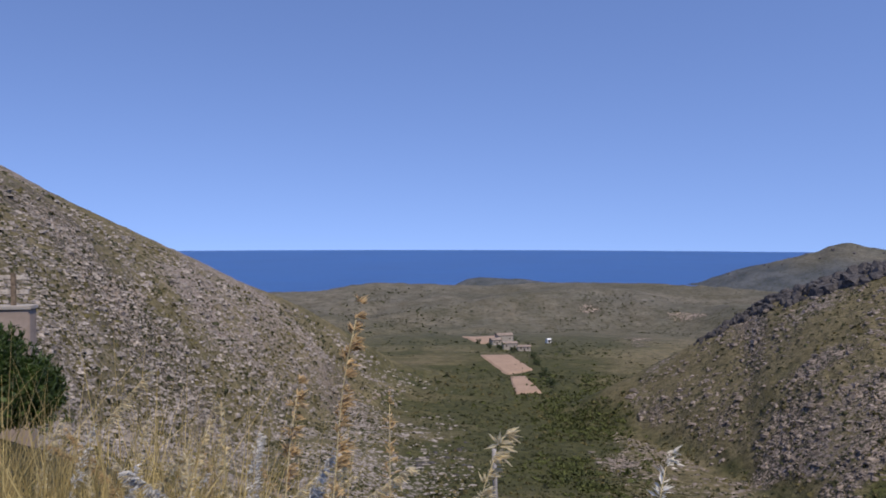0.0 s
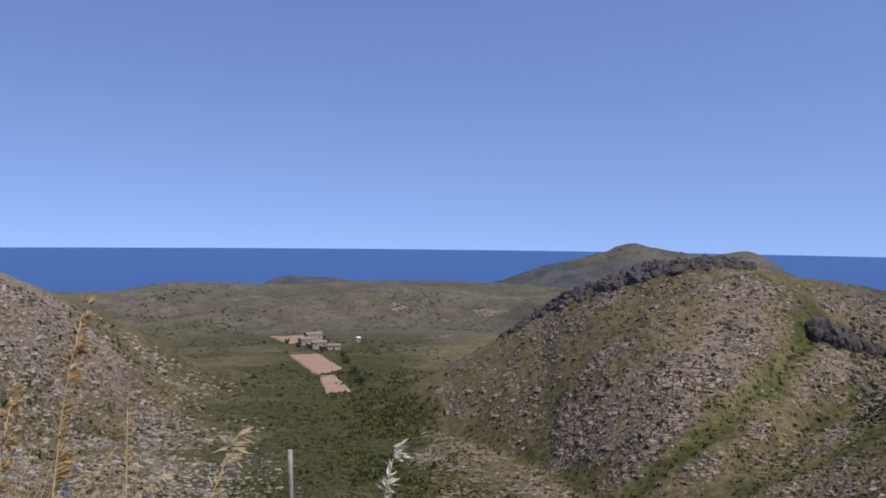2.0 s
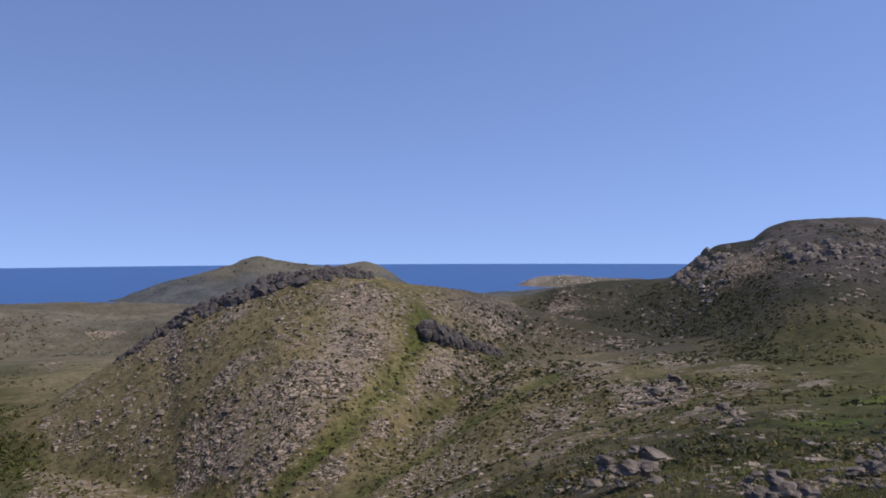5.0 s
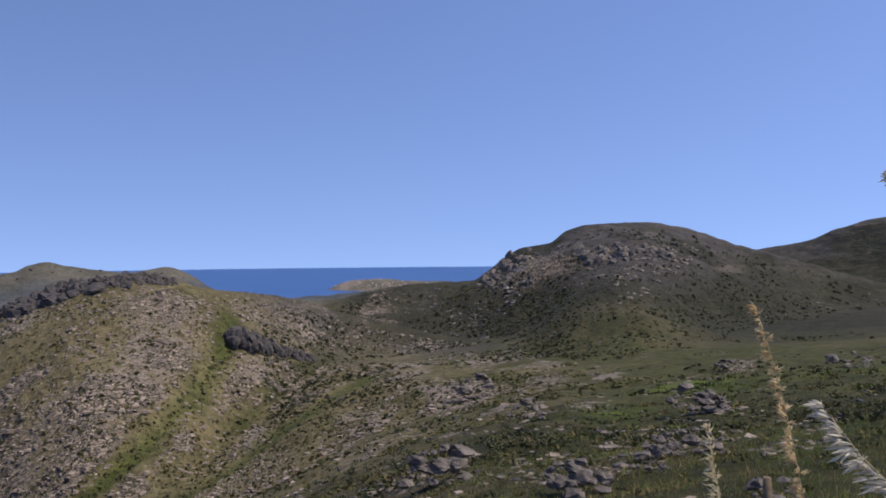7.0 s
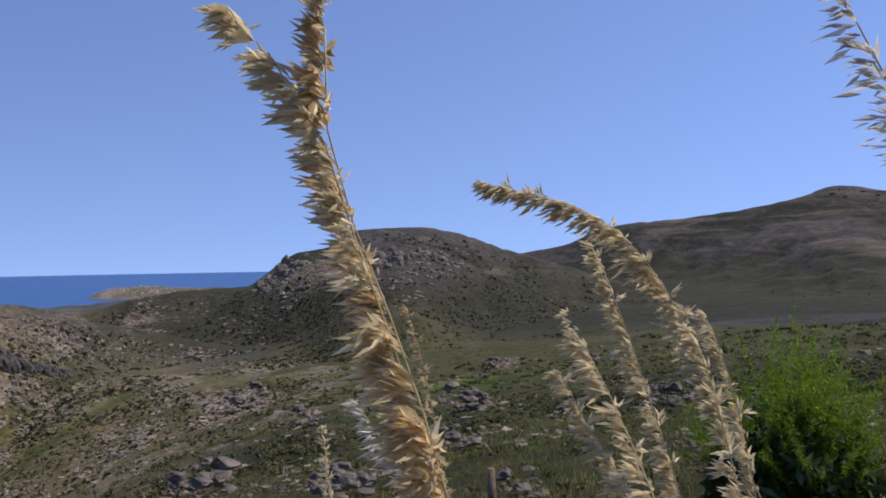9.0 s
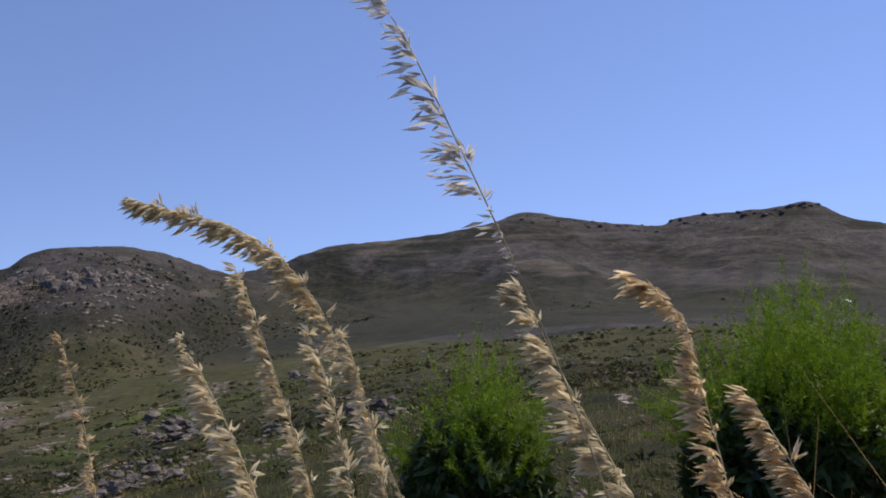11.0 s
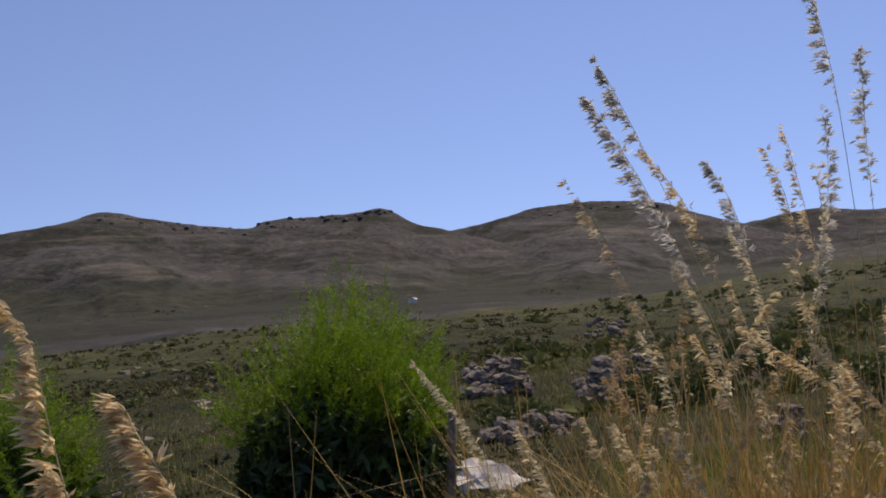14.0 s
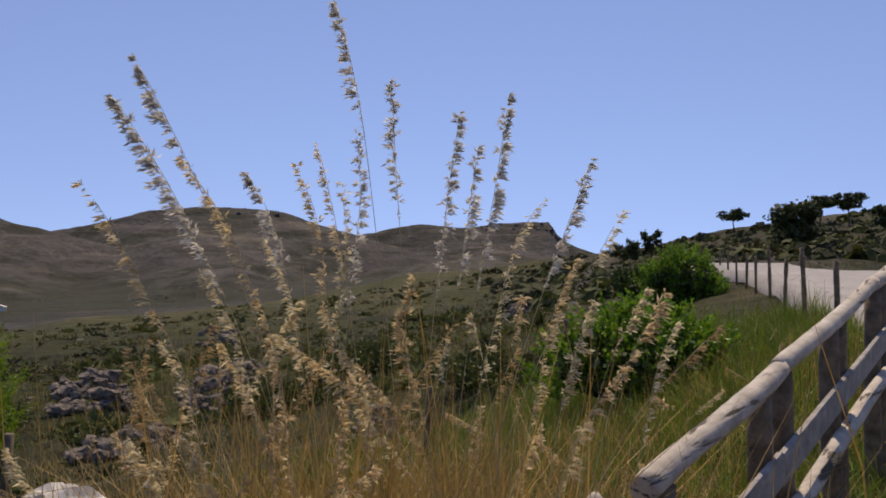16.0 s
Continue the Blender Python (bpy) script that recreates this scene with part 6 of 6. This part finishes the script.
blades("dry_grass", "tall dry straw coloured grass on the bank", 10000, 301, DRY_BLADE, tussocks(-42, -10, 2.7, 4.6, 70, 0.17), (0.7, 1.2), 0.003, 0.5)
blades("olive_grass", "olive green grass among the dry grass on the bank", 5000, 310, OLIVE_BLADE, tussocks(-42, -14, 2.8, 4.8, 50, 0.2), (0.45, 0.9), 0.003, 0.5)
blades("dry_grass", "thin dry grass along the edge of the bank", 2600, 302, DRY_BLADE, tussocks(-9, 60, 2.4, 4.0, 60, 0.12), (0.15, 0.32), 0.003, 0.6)
blades("dry_grass", "dry golden grass at the foot of the reeds", 9000, 303, RUST_BLADE, heap(1.98, -2.15, 0.42, 0.45), (0.7, 1.3), 0.003, 0.8)
blades("dry_stalks", "bent and broken dry stalks tangled among the reeds", 2200, 321, STEM, heap(1.97, -2.2, 0.33, 0.36), (0.6, 1.1), 0.0022, 1.1)
blades("dry_grass", "reddish dry grass tangled among the reeds", 5000, 322, RUST_BLADE, heap(1.95, -2.2, 0.35, 0.4), (0.75, 1.25), 0.0022, 0.95)
blades("olive_grass", "rank green and olive grass under the reeds", 6000, 304, OLIVE_BLADE, heap(2.1, -2.3, 0.55, 0.6), (0.45, 0.9), 0.0026, 0.7)
blades("dry_grass", "dry golden grass on the verge by the fence", 7000, 305, RUST_BLADE, tussocks(140, 174, 2.6, 10.5, 240, 0.2), (0.25, 0.62), 0.003, 1.1)
blades("green_grass", "green grass on the verge by the fence", 12000, 306, GREEN_BLADE, tussocks(128, 172, 2.4, 13.0, 260, 0.28), (0.2, 0.5), 0.005, 0.9)
blades("green_grass", "fresh green grass below the verge", 15000, 311, GREEN_BLADE, tussocks(146, 169, 3.2, 15.0, 240, 0.4), (0.25, 0.6), 0.005, 0.7)
blades("olive_grass", "short olive grass over the rocky field", 14000, 307, OLIVE_BLADE, tussocks(52, 150, 6.5, 32.0, 900, 0.28), (0.10, 0.30), 0.006, 0.8)
blades("green_grass", "short green grass over the rocky field", 12000, 308, GREEN_BLADE, tussocks(52, 150, 6.5, 30.0, 600, 0.36), (0.10, 0.28), 0.007, 0.8)
blades("dry_grass", "bleached and rusty dry grass in the rocky field", 14000, 309, DRY_BLADE, tussocks(60, 152, 7.0, 30.0, 800, 0.27), (0.12, 0.32), 0.005, 0.8)

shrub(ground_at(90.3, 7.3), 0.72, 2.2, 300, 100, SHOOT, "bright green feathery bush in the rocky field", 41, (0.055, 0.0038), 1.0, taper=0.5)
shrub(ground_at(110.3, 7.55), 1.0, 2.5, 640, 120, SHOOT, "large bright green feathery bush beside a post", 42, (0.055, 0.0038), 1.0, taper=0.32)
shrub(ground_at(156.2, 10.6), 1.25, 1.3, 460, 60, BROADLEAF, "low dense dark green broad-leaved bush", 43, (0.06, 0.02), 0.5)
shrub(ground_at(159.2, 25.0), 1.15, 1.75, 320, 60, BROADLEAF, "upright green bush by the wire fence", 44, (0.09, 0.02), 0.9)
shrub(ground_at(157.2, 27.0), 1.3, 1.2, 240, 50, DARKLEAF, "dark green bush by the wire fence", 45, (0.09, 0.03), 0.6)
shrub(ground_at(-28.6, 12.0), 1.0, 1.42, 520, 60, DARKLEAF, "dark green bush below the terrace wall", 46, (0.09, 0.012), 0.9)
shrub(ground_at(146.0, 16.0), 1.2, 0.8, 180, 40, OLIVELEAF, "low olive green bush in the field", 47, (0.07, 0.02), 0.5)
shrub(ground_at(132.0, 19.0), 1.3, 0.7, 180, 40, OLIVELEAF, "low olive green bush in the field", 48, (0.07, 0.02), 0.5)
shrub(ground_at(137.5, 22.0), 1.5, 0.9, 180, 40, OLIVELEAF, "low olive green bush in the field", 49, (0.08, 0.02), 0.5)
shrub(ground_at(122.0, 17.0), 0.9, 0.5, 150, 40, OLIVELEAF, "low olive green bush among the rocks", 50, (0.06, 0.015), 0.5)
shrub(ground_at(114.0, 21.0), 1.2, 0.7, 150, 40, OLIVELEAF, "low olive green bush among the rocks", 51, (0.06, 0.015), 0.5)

pine_to(157.3, 120, 2.5, 2.6, 61, "small dark pine on the skyline", 0.7, 0.3)
pine_to(155.2, 125, 1.7, 3.4, 62, "low dark pine on the skyline", 0.7, 0.2)
pine_to(156.2, 118, 2.0, 2.6, 70, "low dark pine on the skyline", 0.7, 0.2)
pine_to(162.7, 122, 3.9, 3.6, 63, "slender umbrella pine on the skyline", 0.4, 0.6)
pine_to(166.2, 78, 4.3, 3.6, 64, "broad dark pine above the road", 0.8, 0.15, 46)
pine_to(167.8, 118, 4.6, 3.2, 65, "slender umbrella pine on the skyline", 0.4, 0.65)
pine_to(169.5, 112, 4.7, 3.4, 66, "umbrella pine on the skyline", 0.5, 0.55)
pine_to(171.6, 88, 4.0, 2.6, 67, "dark pine above the road", 0.6, 0.4)
pine_to(173.6, 90, 4.5, 3.2, 68, "dark pine above the road", 0.6, 0.35)
scatter("olive_bushes", "round olive bushes on the green rise", "scrub", 260, 118, CUSHION,
        lambda s, g, b, x, y, az, r: 0.9 * sstep(-0.1, 0.3, lumps(x, y, r, 119)) * road_free(x, y), lambda r: 0.2 + 0.006 * r, lambda p, s, rng: tufts(p, s, rng, 24, 0.8, 0.26, 0.6), near=18, far=150, lo=118, hi=153)
scatter("hill_scrub", "dense dark green scrub over the pine hill", "scrub", 800, 17, LUSH,
        lambda s, g, b, x, y, az, r: 0.9 * sstep(-0.4, 0.1, lumps(x, y, r, 38)) * road_free(x, y), lambda r: 0.3 + 0.0035 * r, lambda p, s, rng: tufts(p, s, rng, 18, 0.9, 0.3), near=34, far=165, lo=150, hi=176)
scatter("hill_scrub", "dense dark green scrub over the pine hill", "scrub", 500, 18, SCRUB,
        lambda s, g, b, x, y, az, r: 0.9 * sstep(-0.4, 0.1, lumps(x, y, r, 39)) * road_free(x, y), lambda r: 0.3 + 0.004 * r, lambda p, s, rng: tufts(p, s, rng, 18, 0.9, 0.3), near=40, far=165, lo=146, hi=176)

for k, (az, el, w) in enumerate(((4.9, -7.9, 5), (5.2, -8.1, 4.5), (3.3, -8.3, 4), (5.0, -8.6, 4), (4.1, -8.4, 4.5), (6.4, -8.9, 4), (6.6, -9.4, 4.5), (2.5, -8.0, 4), (7.2, -10.2, 5), (7.6, -10.9, 5),
                                 (6.0, -8.2, 3.5), (3.9, -7.6, 4))):
    pine(sight(az, el, 250.0), w * 0.9, w, 900 + k, "dark rounded tree beside the farm", 0.9, 0.12, 16)

# ---- rocks in the field ----
rock_heap("heap of pale grey stones in the grassy field", 117.8, 122.6, -9.1, -6.2, 90, 71)
rock_heap("tall heap of grey stones in the field", 125.8, 128.8, -9.6, -6.6, 80, 73)
rock_heap("grey stones piled behind the tall heap", 128.2, 130.8, -7.7, -5.6, 44, 79)
rock_heap("broken stones on the field's rise", 126.4, 129.6, -5.2, -3.7, 36, 80)
rock_heap("low jagged grey stones among the grass", 119.4, 125.6, -11.8, -10.0, 80, 72)
rock_heap("grey stones half sunk in the grass", 137.0, 139.8, -11.3, -9.1, 30, 74)
rock_heap("dark stones half sunk in the grass", 94.9, 97.4, -15.5, -13.4, 16, 75)
rock_heap("dark stones half sunk in the grass", 99.4, 101.8, -16.0, -14.3, 14, 76)
crag("boulder", "large pale whitish boulder beside a fence post", [at(116.9, 12.6, -1.95), at(119.7, 12.7, -1.8), at(118.3, 12.9, -1.85)], [0.62, 0.72, 0.66], BOULDER, 77, 0.75, "rock")
ledge("rock_outcrop", "dark upright rock in the scrub", (147.8, -3.4), (148.8, -3.4), 3, 0.7, ROCK_DARK, 78, 1.3)

# ---- fences, wall and road ----
def log_material():
    """Peeled grey wood with long dark cracks and bark remnants."""
    m, nt, b, co = material("weathered_log")
    lay = nt.nodes.new("ShaderNodeMapping")
    lay.inputs["Scale"].default_value = (26, 0.9, 26)
    nt.links.new(co, lay.inputs["Vector"])
    f = noise_of(nt, co, 9.0, 8, 0.65)
    g = noise_of(nt, lay.outputs[0], 1.0, 4, 0.6, 0.3)
    c = ramp(nt, f, ((0.3, (0.30, 0.25, 0.20)), (0.65, (0.60, 0.535, 0.45))))
    c = mixed(nt, 1.0, c, ramp(nt, g, ((0.36, (0.16, 0.14, 0.12)), (0.43, (1.0, 1.0, 1.0)))), "MULTIPLY")
    nt.links.new(c, b.inputs["Base Color"])
    b.inputs["Roughness"].default_value = 0.85
    bumped(nt, b, g, 0.6, 0.01)
    return m


LOG = log_material()
POSTWOOD = plain("old_post_wood", (0.08, 0.055, 0.033), (0.27, 0.20, 0.135), 14.0, 0.9, 0.6, 0.01)
BOARD = plain("grey_board", (0.20, 0.18, 0.165), (0.40, 0.37, 0.34), 12.0, 0.85, 0.4, 0.006)
CUT_END = plain("cut_end", (0.10, 0.10, 0.09), (0.22, 0.20, 0.17), 20.0, 0.9, 0.4, 0.004)
WIRE = plain("rusty_wire", (0.16, 0.11, 0.08), (0.34, 0.28, 0.22), 20.0, 0.6, 0.0, metal=0.6)
RAIL_X, RAIL_Y0, RAIL_Z0, RAIL_UP = 1.155, -2.40, 0.975, 0.165


def rail_at(y, drop=0.0, dx=0.0):
    return Vector((RAIL_X - 0.016 * (RAIL_Y0 - y) + dx, y, RAIL_Z0 + RAIL_UP * (RAIL_Y0 - y) - drop))


def log_mesh(name, a, b, radius, mat, seed, sides=14, steps=22):
    """A peeled log with knots and an uneven girth."""
    rng = np.random.default_rng(seed)
    a, b = np.array(tuple(a)), np.array(tuple(b))
    t = np.linspace(0, 1, steps)[:, None]
    line = a + (b - a) * t + np.sin(t * 5 + seed) * radius * 0.12
    rad = radius * (1 + 0.022 * rng.normal(size=(steps, sides)) + 0.03 * np.sin(t * 9 + seed * 2))
    rad = np.maximum(rad, radius * 0.7)
    rad[0] *= 0.93
    rad[-1] *= 0.93
    return bar_mesh(name, line, rad, mat, sides)


def wooden_fence():
    ob = thing("wooden_fence", (RAIL_X, RAIL_Y0, float(height(RAIL_X, RAIL_Y0))), "weathered round-log rail fence along the road edge", "fence")

    def put(name, me, label=""):
        q = part(name, me, ob, label)
        q.location = -ob.location
        return q

    put("top_rail", log_mesh("top_rail", rail_at(-2.40), rail_at(-3.62), 0.039, LOG, 1), "peeled grey log with dark cracks")
    put("top_rail", log_mesh("top_rail", rail_at(-3.60, 0.0), rail_at(-5.45), 0.038, LOG, 2))
    put("top_rail", log_mesh("top_rail", rail_at(-5.42, 0.01), rail_at(-8.4), 0.038, LOG, 3))
    put("lower_rail", log_mesh("lower_rail", rail_at(-2.95, 0.50, -0.06), rail_at(-5.5, 0.50, -0.06), 0.036, LOG, 4))
    put("lower_rail", log_mesh("lower_rail", rail_at(-5.45, 0.50, -0.06), rail_at(-8.4, 0.5, -0.06), 0.036, LOG, 5))
    for k, (y0, y1, drop) in enumerate(((-2.55, -3.45, 0.30), (-3.42, -5.45, 0.31), (-5.42, -8.4, 0.31))):
        a, b = rail_at(y0, drop, -0.05), rail_at(y1, drop, -0.05)
        m = box_mesh("board", 0.028, (b - a).length, 0.11, BOARD, -0.055, 0.004)
        q = part("board", m, ob, "sawn grey board")
        q.matrix_local = Matrix.Translation(-ob.location) @ look((a + b) / 2, b) @ pose(0, 0, 0, 90, 0, 0) @ pose(0, 0, 0, 0, 180, 0)
    for k, y in enumerate((-3.36, -3.68, -4.42, -4.62, -5.40, -5.62, -7.0, -8.3)):
        top = rail_at(y, 0.03, 0.01 if k % 2 else 0.0)
        g = float(height(top.x, top.y))
        put("post", log_mesh("post", (top.x, top.y, g - 0.25), (top.x, top.y, top.z), 0.045, POSTWOOD, 20 + k, 12, 9), "dark round wooden post")
    p = Vector((1.235, -2.28, 0.985))
    g = float(height(p.x, p.y))
    line = [(p.x, p.y, g - 0.2), (p.x, p.y, 0.5), (p.x, p.y, 0.93), (p.x, p.y, 0.965), (p.x, p.y, 0.985)]
    put("post", bar_mesh("post", line, [0.034, 0.034, 0.033, 0.026, 0.010], LOG, 14), "pale post with a rounded top")
    top = rail_at(-2.52, 0.03)
    put("post", log_mesh("post", (top.x, top.y, float(height(top.x, top.y)) - 0.2), tuple(top), 0.042, POSTWOOD, 40, 12, 9), "dark round wooden post")
    return ob


wooden_fence()


def sag(a, b, n=9, dip=0.03):
    a, b = np.array(tuple(a)), np.array(tuple(b))
    t = np.linspace(0, 1, n)[:, None]
    return a + (b - a) * t - np.array([0, 0, 1]) * dip * 4 * t * (1 - t)


def wire_fence(name, label, feet, tall, radius, wires, mat, seed):
    rng = np.random.default_rng(seed)
    o = Vector(feet[0][:2] + (float(height(feet[0][0], feet[0][1])),))
    ob = thing(name, o, label, "fence")
    tops = []
    for k, (x, y, *z) in enumerate(feet):
        g = float(height(x, y))
        top = z[0] if z else g + tall * rng.uniform(0.92, 1.1)
        lean = rng.normal(0, 0.03, 2)
        line = spline(((x, y, g - 0.2), (x + lean[0] * 0.4, y + lean[1] * 0.4, (g + top) / 2), (x + lean[0], y + lean[1], top)), 7)
        part("post", bar_mesh("post", line - np.array(tuple(o)), radius * rng.uniform(0.85, 1.15, (7, 1)), mat, 8), ob)
        tops.append(Vector((x + lean[0], y + lean[1], top)))
    for a, b in zip(tops, tops[1:]):
        for w in wires:
            part("wire", bar_mesh("wire", sag(a - Vector((0, 0, w)), b - Vector((0, 0, w))) - np.array(tuple(o)), np.full(9, 0.0022), WIRE, 4), ob)
    return ob


wire_fence("wire_fence", "thin wooden posts with wire along the road", ((2.3, -10.6), (3.3, -13.4), (4.3, -16.2), (5.2, -18.6), (6.3, -21.4), (7.3, -24.0), (8.5, -27.0), (9.6, -29.6), (10.8, -32.4), (12.2, -35.2)),
           1.05, 0.036, (0.1, 0.4, 0.7), POSTWOOD, 81)
wire_fence("wire_fence", "crooked dark post with wires in the rocky field", ((6.7, 2.2), (5.80, -2.92, 0.46), (6.75, -8.6), (7.4, -13.5)), 1.0, 0.034, (0.42, 0.75), POSTWOOD, 82)
wire_fence("wire_fence", "thin pale stakes with wire below the bank", ((0.52, 8.0, -0.48), (3.4, 7.4, -1.15), (6.0, 5.6, -1.2)), 1.2, 0.022, (0.4,), BOARD, 83)


def build_road():
    """The pale road that climbs past the viewpoint."""
    asphalt = plain("worn_road", (0.27, 0.25, 0.235), (0.39, 0.365, 0.345), 3.0, 0.9, 0.3, 0.01)
    ys = np.linspace(4, -38.5, 120)
    xs = road_x(ys)
    d = np.stack((np.gradient(xs), np.gradient(ys)), -1)
    d /= np.linalg.norm(d, axis=1, keepdims=True)
    nrm = np.stack((d[:, 1], -d[:, 0]), -1)
    w = np.array((-2.45, -2.4, -1.2, 0, 1.2, 2.4, 2.45))
    x, y = xs[:, None] + nrm[:, 0:1] * w, ys[:, None] + nrm[:, 1:2] * w
    z = height(np.repeat(xs[:, None], 7, 1), np.repeat(ys[:, None], 7, 1))
    k = np.ones(9) / 9
    z = np.apply_along_axis(lambda c: np.convolve(np.pad(c, 4, mode="edge"), k, "valid"), 0, z) + 0.10
    z[:, 0] -= 0.4
    z[:, 6] -= 0.4
    idx = np.arange(120 * 7).reshape(120, 7)
    f = np.stack((idx[:-1, :-1], idx[1:, :-1], idx[1:, 1:], idx[:-1, 1:]), -1).reshape(-1, 4)
    tagged(new("road", mesh_from("road", np.stack((x, y, z), -1), f, asphalt, True)), "pale worn road climbing between verges", "road", kind="structure")


build_road()


def terrace_wall():
    """The rendered wall with a wooden railing beyond the bank."""
    rosy = plain("rosy_render", (0.26, 0.20, 0.155), (0.38, 0.30, 0.24), 3.0, 0.9, 0.3, 0.01)
    end = at(-26.1, 18.0)
    g = float(height(end.x, end.y))
    top = EYE - 18 * math.tan(radians(4.85))
    ob = thing("terrace_wall", (end.x, end.y, g), "low rose-rendered terrace wall with a wooden railing", "wall")
    ob.rotation_euler.z = radians(8)
    part("wall", box_mesh("wall", 5.0, 0.4, top - g + 1.0, rosy, -1.0, 0.02), ob).location = (-2.5, 0, 0)
    part("coping", box_mesh("coping", 5.06, 0.46, 0.07, PLASTER, top - g + 0.003, 0.01), ob).location = (-2.5, 0, 0)
    for k in range(6):
        part("post", box_mesh("post", 0.08, 0.08, 0.62, POSTWOOD, top - g + 0.07, 0.006), ob).location = (-0.35 - k * 0.8, 0, 0)
    for z in (0.28, 0.56):
        part("rail", box_mesh("rail", 4.6, 0.06, 0.09, LOG, top - g + z, 0.01), ob).location = (-2.4, 0.072, 0)
    return ob


terrace_wall()
